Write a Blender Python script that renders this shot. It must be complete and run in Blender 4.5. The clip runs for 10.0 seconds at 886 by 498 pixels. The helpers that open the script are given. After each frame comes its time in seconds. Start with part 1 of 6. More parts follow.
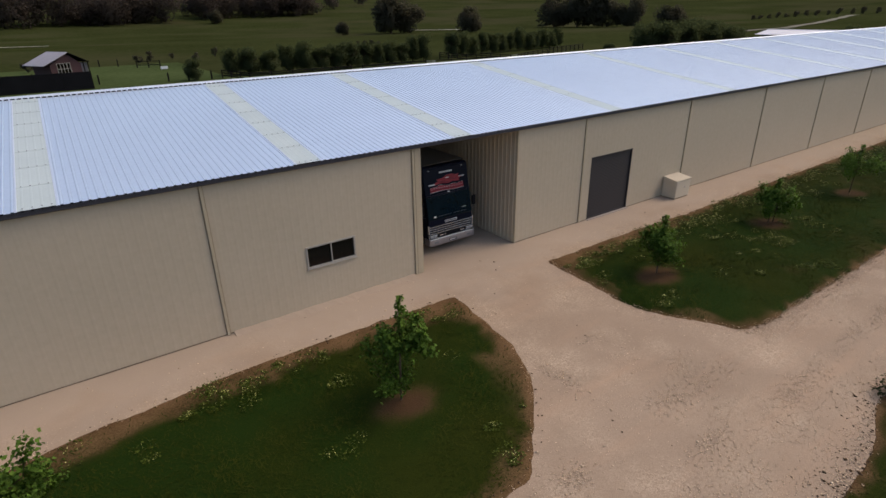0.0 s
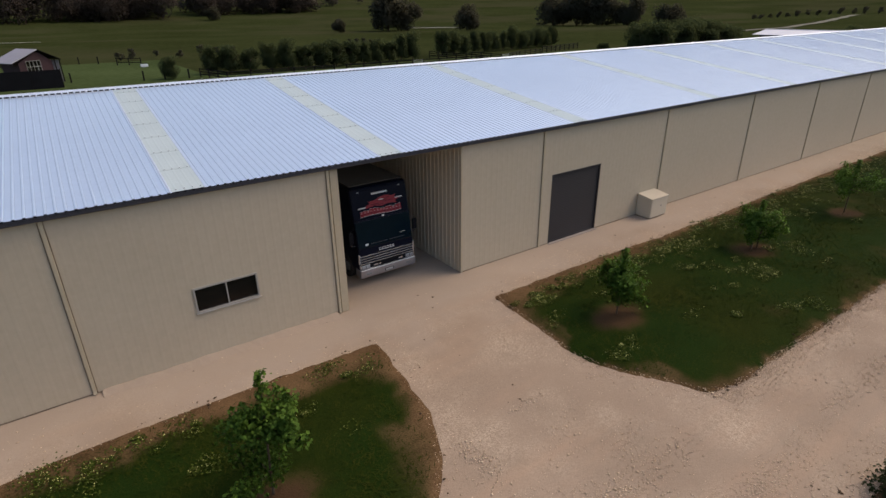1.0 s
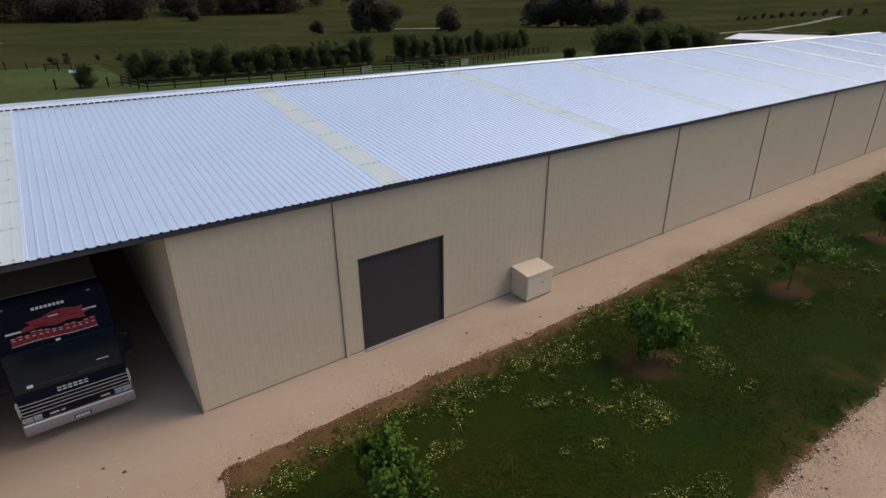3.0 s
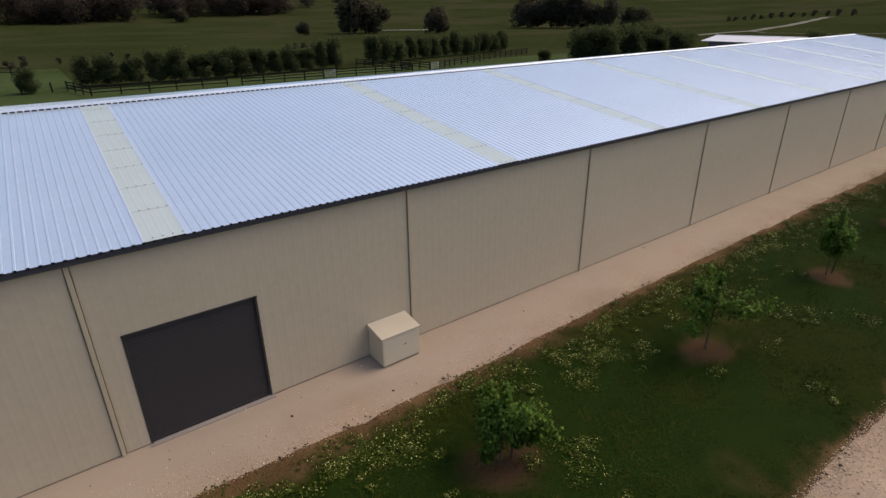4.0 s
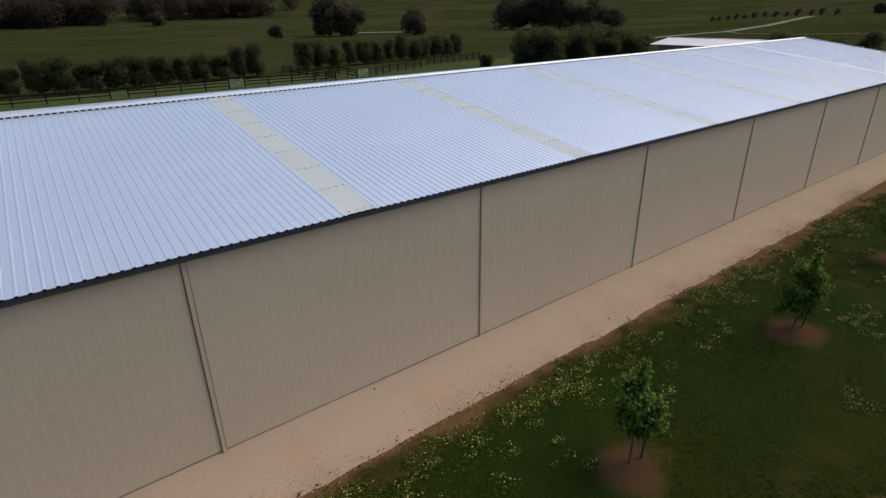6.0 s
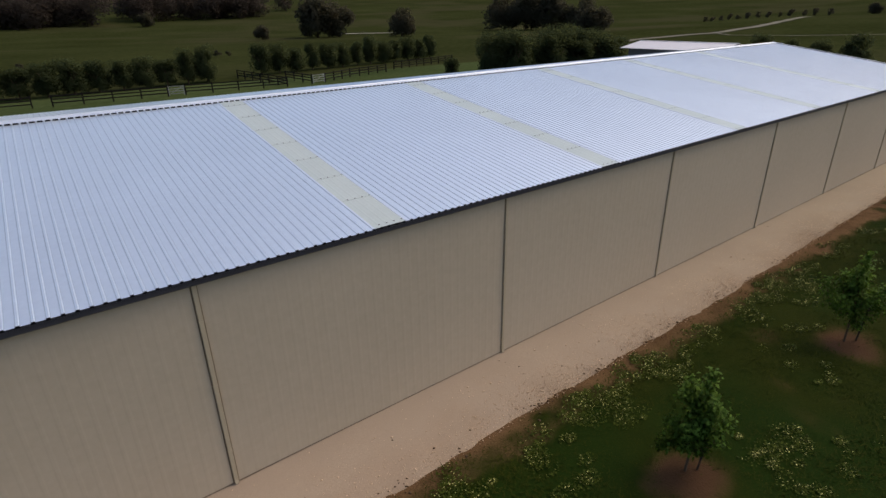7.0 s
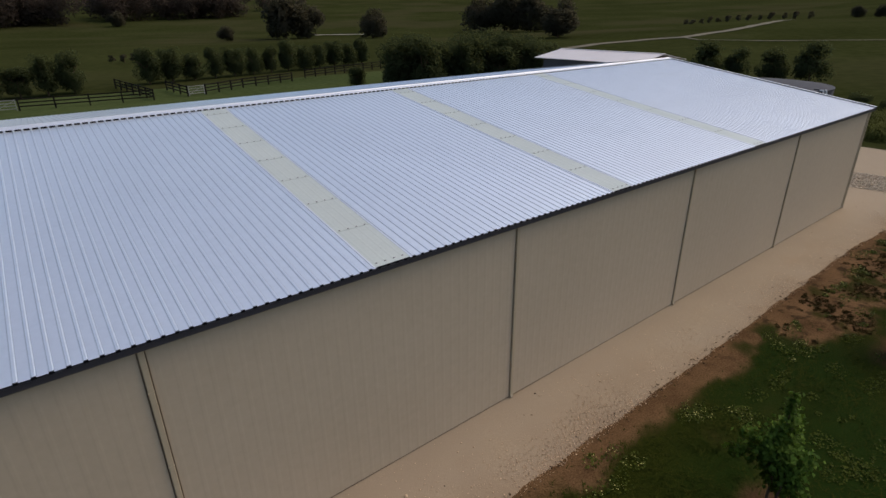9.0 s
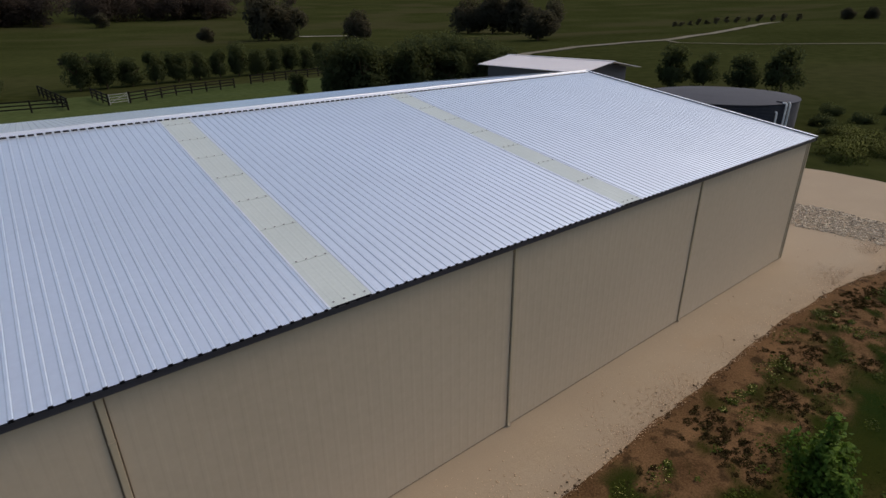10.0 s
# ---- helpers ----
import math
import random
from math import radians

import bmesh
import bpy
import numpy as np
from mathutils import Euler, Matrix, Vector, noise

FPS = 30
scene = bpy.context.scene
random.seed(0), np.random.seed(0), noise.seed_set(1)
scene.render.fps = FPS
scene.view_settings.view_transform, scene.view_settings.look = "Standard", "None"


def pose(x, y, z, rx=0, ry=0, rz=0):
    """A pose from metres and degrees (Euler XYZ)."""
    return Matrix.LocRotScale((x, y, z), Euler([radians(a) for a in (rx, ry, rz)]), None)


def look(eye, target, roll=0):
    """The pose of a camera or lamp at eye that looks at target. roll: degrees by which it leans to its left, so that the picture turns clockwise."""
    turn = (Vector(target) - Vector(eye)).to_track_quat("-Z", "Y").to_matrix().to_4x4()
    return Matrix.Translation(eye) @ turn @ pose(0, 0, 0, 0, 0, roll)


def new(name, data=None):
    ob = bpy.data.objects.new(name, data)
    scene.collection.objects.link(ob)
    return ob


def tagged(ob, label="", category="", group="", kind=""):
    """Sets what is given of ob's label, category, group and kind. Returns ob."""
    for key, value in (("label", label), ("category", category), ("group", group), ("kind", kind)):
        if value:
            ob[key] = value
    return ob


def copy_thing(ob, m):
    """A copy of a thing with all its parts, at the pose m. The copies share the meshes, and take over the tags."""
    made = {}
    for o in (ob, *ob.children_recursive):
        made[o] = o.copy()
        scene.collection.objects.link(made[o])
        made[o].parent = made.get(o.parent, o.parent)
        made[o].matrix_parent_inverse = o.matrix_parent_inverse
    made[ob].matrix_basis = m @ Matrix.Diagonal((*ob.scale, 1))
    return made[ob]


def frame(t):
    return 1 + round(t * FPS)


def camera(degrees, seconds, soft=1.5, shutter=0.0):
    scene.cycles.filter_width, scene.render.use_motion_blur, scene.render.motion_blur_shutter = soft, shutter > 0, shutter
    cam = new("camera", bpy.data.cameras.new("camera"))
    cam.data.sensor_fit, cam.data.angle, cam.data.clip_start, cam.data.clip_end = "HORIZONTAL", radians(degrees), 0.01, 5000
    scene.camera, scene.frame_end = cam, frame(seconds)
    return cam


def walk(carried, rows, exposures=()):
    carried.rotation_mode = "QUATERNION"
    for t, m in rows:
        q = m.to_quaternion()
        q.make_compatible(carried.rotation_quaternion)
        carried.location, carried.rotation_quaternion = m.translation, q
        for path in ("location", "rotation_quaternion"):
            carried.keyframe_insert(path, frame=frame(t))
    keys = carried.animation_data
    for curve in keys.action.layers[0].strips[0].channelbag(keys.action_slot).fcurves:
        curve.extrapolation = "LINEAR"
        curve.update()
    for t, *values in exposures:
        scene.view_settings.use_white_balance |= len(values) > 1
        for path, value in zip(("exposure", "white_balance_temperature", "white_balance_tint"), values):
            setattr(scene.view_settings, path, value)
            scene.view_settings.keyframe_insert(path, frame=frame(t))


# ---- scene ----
cam = camera(78.3, 10.0)
PATH = [
    (0, (-0.171, 0.552, 9.311), (0.891, 2.046, 8.512), -0.9),
    (0.5, (1.633, 0.987, 9.273), (2.692, 2.48, 8.468), -0.7),
    (1, (3.61, 1.657, 9.277), (4.67, 3.15, 8.471), -0.6),
    (1.5, (5.739, 2.468, 9.347), (6.798, 3.961, 8.541), -0.5),
    (2, (8.079, 3.177, 9.499), (9.148, 4.664, 8.694), -0.5),
    (2.5, (10.686, 3.661, 9.491), (11.763, 5.143, 8.688), -0.6),
    (3, (13.436, 3.93, 9.476), (14.519, 5.407, 8.671), -0.5),
    (4.5, (22.594, 4.467, 9.479), (23.692, 5.933, 8.678), -0.7),
    (5, (26.072, 4.762, 9.393), (27.172, 6.227, 8.591), -0.8),
    (5.5, (29.668, 5.113, 9.375), (30.772, 6.577, 8.576), -0.9),
    (7, (41.444, 6.629, 9.439), (42.555, 8.089, 8.642), -1.0),
    (7.5, (45.609, 7.106, 9.492), (46.722, 8.564, 8.697), -1.0),
    (8, (49.898, 7.544, 9.553), (51.013, 9.0, 8.757), -0.9),
    (8.5, (54.226, 7.96, 9.52), (55.347, 9.413, 8.725), -0.8),
    (9, (58.622, 8.354, 9.464), (59.752, 9.801, 8.669), -0.7),
    (9.5, (62.864, 8.676, 9.46), (63.999, 10.119, 8.666), -0.8),
    (10, (67.252, 9.094, 9.525), (68.393, 10.533, 8.734), -0.6),
]
walk(cam, [(t, look(eye, target, roll)) for t, eye, target, roll in PATH], [(0, 0.03, 6580, 10), (3, 0.03, 6590, 10), (6.5, -0.10, 6650, 10), (10, -0.32, 6740, 10)])

# ---- light ----
world = bpy.data.worlds.new("sky")
scene.world = world
world.use_nodes = True
wn, wl = world.node_tree.nodes, world.node_tree.links
sky = wn.new("ShaderNodeTexSky")
sky.sky_type, sky.sun_disc = "NISHITA", False
SUN_UP, SUN_ROUND = radians(52), radians(105)
sky.sun_elevation, sky.sun_rotation = SUN_UP, SUN_ROUND
sky.air_density, sky.dust_density, sky.ozone_density = 1.0, 3.0, 1.0
wn["Background"].inputs["Strength"].default_value = 0.18
wl.new(sky.outputs["Color"], wn["Background"].inputs["Color"])
sun = new("sun", bpy.data.lights.new("sun", "SUN"))
sun.data.energy, sun.data.angle, sun.data.color = 1.0, radians(35), (1.0, 0.765, 0.50)
sun_dir = Vector((math.sin(SUN_ROUND) * math.cos(SUN_UP), math.cos(SUN_ROUND) * math.cos(SUN_UP), math.sin(SUN_UP)))
sun.matrix_world = look(sun_dir * 60, (0, 0, 0))


# ---- materials ----
def mat(name, base, rough=0.7, metal=0.0, var=0.12, big=0.4, fine=25.0, bump=0.1, depth=0.01, coat=0.0, tint=None, own=False, spec=0.5, island=0.0):
    """A Principled material with grain at two scales, and relief."""
    m = bpy.data.materials.new(name)
    m.use_nodes = True
    n, l = m.node_tree.nodes, m.node_tree.links
    b = n["Principled BSDF"]
    b.inputs["Roughness"].default_value, b.inputs["Metallic"].default_value = rough, metal
    b.inputs["Coat Weight"].default_value = coat
    b.inputs["Specular IOR Level"].default_value = spec
    pos = n.new("ShaderNodeTexCoord").outputs["Object"] if own else n.new("ShaderNodeNewGeometry").outputs["Position"]
    tex = []
    for s, d in ((big, 4), (fine, 6)):
        t = n.new("ShaderNodeTexNoise")
        t.inputs["Scale"].default_value, t.inputs["Detail"].default_value = s, d
        l.new(pos, t.inputs["Vector"])
        tex.append(t)
    mixf = n.new("ShaderNodeMath")
    mixf.operation = "ADD"
    l.new(tex[0].outputs["Fac"], mixf.inputs[0]), l.new(tex[1].outputs["Fac"], mixf.inputs[1])
    ramp = n.new("ShaderNodeMapRange")
    ramp.inputs["From Min"].default_value, ramp.inputs["From Max"].default_value = 0.65, 1.35
    l.new(mixf.outputs[0], ramp.inputs["Value"])
    fac = ramp.outputs["Result"]
    if island:
        g = n.new("ShaderNodeNewGeometry")
        mm = n.new("ShaderNodeMix")
        mm.inputs["Factor"].default_value = island
        l.new(fac, mm.inputs[2]), l.new(g.outputs["Random Per Island"], mm.inputs[3])
        fac = mm.outputs[0]
    col = n.new("ShaderNodeMix")
    col.data_type = "RGBA"
    lo = [c * (1 - var) for c in base]
    hi = list(tint) if tint else [min(1, c * (1 + var)) for c in base]
    col.inputs[6].default_value, col.inputs[7].default_value = (*lo, 1), (*hi, 1)
    l.new(fac, col.inputs[0])
    l.new(col.outputs[2], b.inputs["Base Color"])
    if bump:
        bp = n.new("ShaderNodeBump")
        bp.inputs["Strength"].default_value, bp.inputs["Distance"].default_value = bump, depth
        l.new(tex[1].outputs["Fac"], bp.inputs["Height"])
        l.new(bp.outputs["Normal"], b.inputs["Normal"])
    return m


def rib_shade_roof(m):
    """Thin uneven dark lines along both feet of each rib: flank shade put into the colour."""
    n, l = m.node_tree.nodes, m.node_tree.links
    b = n["Principled BSDF"]
    src = b.inputs["Base Color"].links[0].from_socket
    pos = n.new("ShaderNodeNewGeometry").outputs["Position"]
    sep = n.new("ShaderNodeSeparateXYZ")
    l.new(pos, sep.inputs[0])

    def step(op, a, c, d=None):
        k = n.new("ShaderNodeMath")
        k.operation = op
        for i, v in enumerate((a, c, d)):
            if v is None:
                continue
            if isinstance(v, (int, float)):
                k.inputs[i].default_value = v
            else:
                l.new(v, k.inputs[i])
        return k.outputs[0]
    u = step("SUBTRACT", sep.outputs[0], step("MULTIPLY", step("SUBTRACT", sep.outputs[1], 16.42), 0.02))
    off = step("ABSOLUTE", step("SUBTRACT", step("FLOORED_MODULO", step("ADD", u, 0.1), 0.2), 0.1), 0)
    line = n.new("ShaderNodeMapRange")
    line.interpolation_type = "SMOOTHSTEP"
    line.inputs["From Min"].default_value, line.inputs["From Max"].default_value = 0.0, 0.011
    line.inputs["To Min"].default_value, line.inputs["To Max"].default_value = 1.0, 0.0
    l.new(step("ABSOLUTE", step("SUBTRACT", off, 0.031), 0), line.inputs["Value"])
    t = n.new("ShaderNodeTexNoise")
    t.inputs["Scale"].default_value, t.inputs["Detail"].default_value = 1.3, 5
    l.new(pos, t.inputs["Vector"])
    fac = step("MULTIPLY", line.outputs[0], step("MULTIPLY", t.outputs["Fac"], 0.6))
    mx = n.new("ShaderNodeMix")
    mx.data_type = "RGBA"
    # dark tone of the painted rib shade
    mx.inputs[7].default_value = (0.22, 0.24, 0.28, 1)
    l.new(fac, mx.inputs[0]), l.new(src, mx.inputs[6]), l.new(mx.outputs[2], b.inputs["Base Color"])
    return m


M_ROOF = rib_shade_roof(mat("zinc_coated_roof_steel", (0.822, 0.868, 0.925), 0.31, 0.68, 0.04, 0.25, 8, 0.02))
M_CAP = mat("ridge_cap_steel", (0.76, 0.80, 0.86), 0.42, 0.5, 0.05, 0.3, 8, 0.03)
M_SKYL = mat("fibreglass_skylight", (0.585, 0.656, 0.632), 0.36, 0, 0.05, 0.8, 14, 0.03, tint=(0.64, 0.71, 0.685), spec=0.5)
M_WALL = mat("cream_steel_cladding", (0.480, 0.399, 0.290), 0.5, 0, 0.05, 0.22, 6, 0.02, tint=(0.508, 0.424, 0.314), spec=0.25)
M_TRIM = mat("cream_steel_trim", (0.455, 0.376, 0.262), 0.6, 0, 0.05, 0.4, 9, 0.02, spec=0.15)
M_DARK = mat("charcoal_gutter_steel", (0.035, 0.036, 0.046), 0.45, 0, 0.15, 0.6, 12, 0.03)
# darker than the cladding: the shade of narrow gaps is in this colour
M_GAP = mat("gap_shade_brown", (0.245, 0.186, 0.126), 0.85, 0, 0.2, 0.8, 20, 0.1, spec=0.1)
M_SLAB = mat("slab_edge_concrete", (0.30, 0.25, 0.22), 0.9, 0, 0.2, 1.0, 30, 0.3)
M_CURTAIN = mat("roller_curtain_steel", (0.034, 0.030, 0.031), 0.6, 0, 0.1, 0.5, 15, 0.03, spec=0.3)
M_ALU = mat("pale_window_aluminium", (0.40, 0.37, 0.33), 0.4, 0.2, 0.05, 1, 30, 0.02)
M_GLASS = mat("dark_window_glass", (0.012, 0.010, 0.009), 0.06, 0, 0.1, 1, 3, 0.0)
M_SCREW = mat("screw_steel", (0.16, 0.16, 0.17), 0.5, 0.5, 0.1, 1, 30, 0)
M_BOXP = mat("cream_cabinet_paint", (0.54, 0.465, 0.355), 0.5, 0, 0.05, 1.2, 20, 0.05)
M_NAVY = mat("navy_truck_paint", (0.0025, 0.004, 0.013), 0.30, 0, 0.1, 1, 12, 0.0, coat=0.0, own=True, spec=0.13)
M_TRUCKTOP = mat("dusty_truck_roof", (0.062, 0.054, 0.045), 0.8, 0, 0.12, 1, 12, 0.05, own=True)
M_CHROME = mat("bumper_chrome", (0.52, 0.55, 0.60), 0.22, 0.85, 0.08, 2, 18, 0.02, own=True)
M_BUMPER = mat("dull_bumper_steel", (0.30, 0.285, 0.30), 0.28, 0.55, 0.1, 2, 18, 0.02, own=True)
M_SCREEN = mat("windscreen_glass", (0.004, 0.011, 0.018), 0.10, 0, 0.1, 1, 4, 0.0, own=True, spec=0.35)
M_RED = mat("red_sign_vinyl", (0.26, 0.009, 0.022), 0.4, 0, 0.1, 2, 20, 0, own=True)
M_WHITE = mat("white_sign_vinyl", (0.72, 0.72, 0.72), 0.4, 0, 0.05, 2, 20, 0, own=True)
M_LAMP = mat("headlamp_lens", (0.30, 0.32, 0.35), 0.15, 0.3, 0.1, 6, 40, 0.05, own=True)
M_TYRE = mat("tyre_rubber", (0.02, 0.02, 0.02), 0.85, 0, 0.2, 3, 40, 0.2, own=True)
M_BLACK = mat("black_foam_closer", (0.010, 0.010, 0.012), 0.9, 0, 0.2, 1, 20, 0, spec=0.1)
M_STONE = mat("limestone_chips", (0.45, 0.312, 0.200), 0.9, 0, 0.25, 3, 30, 0.2, tint=(0.86, 0.655, 0.455), island=0.6, spec=0.05)
M_ROCK = mat("drain_rocks", (0.26, 0.205, 0.15), 0.9, 0, 0.35, 3, 30, 0.3, tint=(0.88, 0.77, 0.60), island=0.9, spec=0.1)
M_CLOD = mat("dark_soil_clods", (0.088, 0.058, 0.035), 0.95, 0, 0.4, 3, 30, 0.3, island=0.6, spec=0.05)
M_BLADE = mat("grass_blades", (0.011, 0.030, 0.003), 0.7, 0, 0.3, 0.5, 2.5, 0, tint=(0.046, 0.050, 0.008), island=0.25, spec=0.02)
M_TUFT = mat("dead_weed_tufts", (0.030, 0.024, 0.010), 0.9, 0, 0.4, 1.2, 12, 0, tint=(0.060, 0.048, 0.020), island=0.6, spec=0.0)
M_FLOWER = mat("cream_clover_flowers", (0.42, 0.40, 0.085), 0.7, 0, 0.3, 1, 20, 0, tint=(0.72, 0.68, 0.25), island=0.8)
M_WEED = mat("weed_leaves", (0.032, 0.060, 0.008), 0.6, 0, 0.4, 0.6, 10, 0, tint=(0.082, 0.100, 0.014), island=0.6, spec=0.05)
M_BUSH = mat("weedy_bush_leaves", (0.062, 0.078, 0.018), 0.7, 0, 0.4, 0.6, 10, 0, tint=(0.15, 0.165, 0.045), island=0.6, spec=0.03)
M_LEAF = mat("young_tree_leaves", (0.024, 0.070, 0.008), 0.6, 0, 0.4, 1.0, 8, 0, tint=(0.14, 0.235, 0.034), island=0.7, spec=0.1)
M_BARK = mat("young_bark", (0.105, 0.074, 0.048), 0.85, 0, 0.3, 3, 40, 0.4, own=True, spec=0.1)
M_STAKE = mat("weathered_stake_timber", (0.055, 0.04, 0.03), 0.9, 0, 0.3, 3, 40, 0.3, own=True, spec=0.1)
M_HEDGE = mat("hedge_leaves", (0.042, 0.055, 0.028), 0.7, 0, 0.35, 0.3, 3, 0, tint=(0.072, 0.090, 0.042), island=0.6, spec=0.0)
M_DARKLEAF = mat("dark_tree_leaves", (0.052, 0.050, 0.034), 0.8, 0, 0.3, 0.2, 2, 0, tint=(0.075, 0.071, 0.050), island=0.6, spec=0.0)
M_WOODS = mat("distant_woods", (0.044, 0.037, 0.031), 0.9, 0, 0.25, 0.02, 0.3, 0, tint=(0.062, 0.052, 0.043), island=0.5, spec=0.0)
M_FENCE = mat("dark_fence_timber", (0.014, 0.012, 0.010), 0.85, 0, 0.3, 1, 20, 0.2, spec=0.1)
M_GATE = mat("white_gate_paint", (0.26, 0.26, 0.24), 0.6, 0, 0.1, 1, 20, 0.1)
M_BARNROOF = mat("barn_roof_steel", (0.70, 0.66, 0.66), 0.5, 0.1, 0.06, 0.5, 8, 0.03)
M_BARNWALL = mat("barn_wall_steel", (0.07, 0.07, 0.085), 0.6, 0, 0.15, 0.5, 8, 0.03)
M_TANK = mat("tank_wall_steel", (0.030, 0.032, 0.042), 0.6, 0.0, 0.15, 0.5, 8, 0.03, spec=0.15)
M_TANKROOF = mat("tank_cover_sheet", (0.075, 0.079, 0.094), 0.8, 0, 0.12, 0.3, 6, 0.1, spec=0.1)
M_PVC = mat("white_pvc", (0.75, 0.75, 0.75), 0.4, 0, 0.05, 2, 20, 0)
M_HUTROOF = mat("weathered_hut_roof", (0.34, 0.31, 0.325), 0.6, 0.1, 0.12, 0.6, 8, 0.03)
M_REDWALL = mat("faded_red_boards", (0.036, 0.012, 0.015), 0.8, 0, 0.25, 0.8, 10, 0.1)
M_BLACKWALL = mat("black_shade_panels", (0.009, 0.009, 0.010), 0.9, 0, 0.3, 0.6, 10, 0.1, spec=0.1)
M_DUST = mat("pale_dust_track", (0.135, 0.12, 0.075), 0.95, 0, 0.25, 0.1, 1.5, 0.1)
M_DAM = mat("pale_dam_bank", (0.50, 0.46, 0.39), 0.9, 0, 0.2, 0.1, 2, 0.1)


def let_light_through(m, share, colour=(0.75, 0.80, 0.74)):
    """Mixes in light that passes through a thin sheet."""
    n, l = m.node_tree.nodes, m.node_tree.links
    tr, mx = n.new("ShaderNodeBsdfTranslucent"), n.new("ShaderNodeMixShader")
    tr.inputs["Color"].default_value = (*colour, 1)
    mx.inputs[0].default_value = share
    l.new(n["Principled BSDF"].outputs[0], mx.inputs[1]), l.new(tr.outputs[0], mx.inputs[2]), l.new(mx.outputs[0], n["Material Output"].inputs["Surface"])


let_light_through(M_SKYL, 0.16)
let_light_through(M_HEDGE, 0.4, (0.10, 0.12, 0.045))
let_light_through(M_DARKLEAF, 0.4, (0.105, 0.10, 0.062))
let_light_through(M_WOODS, 0.4, (0.10, 0.08, 0.065))
let_light_through(M_LEAF, 0.25, (0.12, 0.22, 0.03))


def gravel_material():
    m = mat("crushed_limestone_gravel", (0.337, 0.242, 0.167), 0.95, 0, 0.18, 0.22, 34, 0.35, 0.012, tint=(0.405, 0.298, 0.212), spec=0.1)
    n, l = m.node_tree.nodes, m.node_tree.links
    b = n["Principled BSDF"]
    src = b.inputs["Base Color"].links[0].from_socket
    pos = n.new("ShaderNodeNewGeometry").outputs["Position"]
    vor = n.new("ShaderNodeTexVoronoi")
    vor.inputs["Scale"].default_value = 36
    l.new(pos, vor.inputs["Vector"])
    spots = n.new("ShaderNodeTexNoise")
    spots.inputs["Scale"].default_value, spots.inputs["Detail"].default_value = 0.55, 5
    l.new(pos, spots.inputs["Vector"])
    rng = n.new("ShaderNodeMapRange")
    rng.inputs["From Min"].default_value, rng.inputs["From Max"].default_value = 0.44, 0.74
    rng.inputs["To Max"].default_value = 0.62
    l.new(spots.outputs["Fac"], rng.inputs["Value"])
    sep = n.new("ShaderNodeSeparateColor")
    l.new(vor.outputs["Color"], sep.inputs[0])
    bright = n.new("ShaderNodeMix")
    bright.data_type = "RGBA"
    bright.inputs[6].default_value, bright.inputs[7].default_value = (0.25, 0.176, 0.116, 1), (0.68, 0.53, 0.385, 1)
    l.new(sep.outputs[0], bright.inputs[0])
    out = n.new("ShaderNodeMix")
    out.data_type = "RGBA"
    l.new(rng.outputs[0], out.inputs[0]), l.new(src, out.inputs[6]), l.new(bright.outputs[2], out.inputs[7])
    last = out.outputs[2]
    # dusty wheel tracks along the yard and patches of brown dirt
    for scale, size, lo, hi, most, colour in (((0.10, 0.7, 1), 1.0, 0.5, 0.70, 0.65, (0.425, 0.286, 0.190, 1)), ((1, 1, 1), 0.9, 0.54, 0.74, 0.4, (0.25, 0.186, 0.13, 1)), ((1, 1, 1), 6.0, 0.62, 0.74, 0.22, (0.19, 0.14, 0.10, 1))):
        mp, t, r, mx = n.new("ShaderNodeMapping"), n.new("ShaderNodeTexNoise"), n.new("ShaderNodeMapRange"), n.new("ShaderNodeMix")
        mp.inputs["Scale"].default_value, mx.data_type = scale, "RGBA"
        t.inputs["Scale"].default_value, t.inputs["Detail"].default_value, t.inputs["Roughness"].default_value = size, 7, 0.62
        r.inputs["From Min"].default_value, r.inputs["From Max"].default_value, r.inputs["To Max"].default_value = lo, hi, most
        mx.inputs[7].default_value = colour
        l.new(pos, mp.inputs["Vector"]), l.new(mp.outputs[0], t.inputs["Vector"]), l.new(t.outputs["Fac"], r.inputs["Value"])
        l.new(r.outputs[0], mx.inputs[0]), l.new(last, mx.inputs[6])
        last = mx.outputs[2]
    # a paler, finer apron along the wall
    sp, ap, nz, add, mx = n.new("ShaderNodeSeparateXYZ"), n.new("ShaderNodeMapRange"), n.new("ShaderNodeTexNoise"), n.new("ShaderNodeMath"), n.new("ShaderNodeMix")
    nz.inputs["Scale"].default_value, nz.inputs["Detail"].default_value, add.operation, mx.data_type = 0.5, 5, "MULTIPLY_ADD", "RGBA"
    add.inputs[1].default_value = 5.0
    ap.inputs["From Min"].default_value, ap.inputs["From Max"].default_value, ap.inputs["To Max"].default_value = 15.4, 18.2, 0.75
    mx.inputs[7].default_value = (0.400, 0.318, 0.248, 1)
    l.new(pos, sp.inputs[0]), l.new(pos, nz.inputs["Vector"]), l.new(nz.outputs["Fac"], add.inputs[0]), l.new(sp.outputs[1], add.inputs[2])
    l.new(add.outputs[0], ap.inputs["Value"]), l.new(ap.outputs[0], mx.inputs[0]), l.new(last, mx.inputs[6])
    last = mx.outputs[2]
    # a yellower load of gravel towards the east end
    sep, far, mul, mx = n.new("ShaderNodeSeparateXYZ"), n.new("ShaderNodeMapRange"), n.new("ShaderNodeMix"), n.new("ShaderNodeMix")
    far.inputs["From Min"].default_value, far.inputs["From Max"].default_value, far.inputs["To Max"].default_value = 36, 74, 0.9
    mul.data_type, mul.blend_type, mul.inputs[0].default_value, mx.data_type = "RGBA", "MULTIPLY", 1.0, "RGBA"
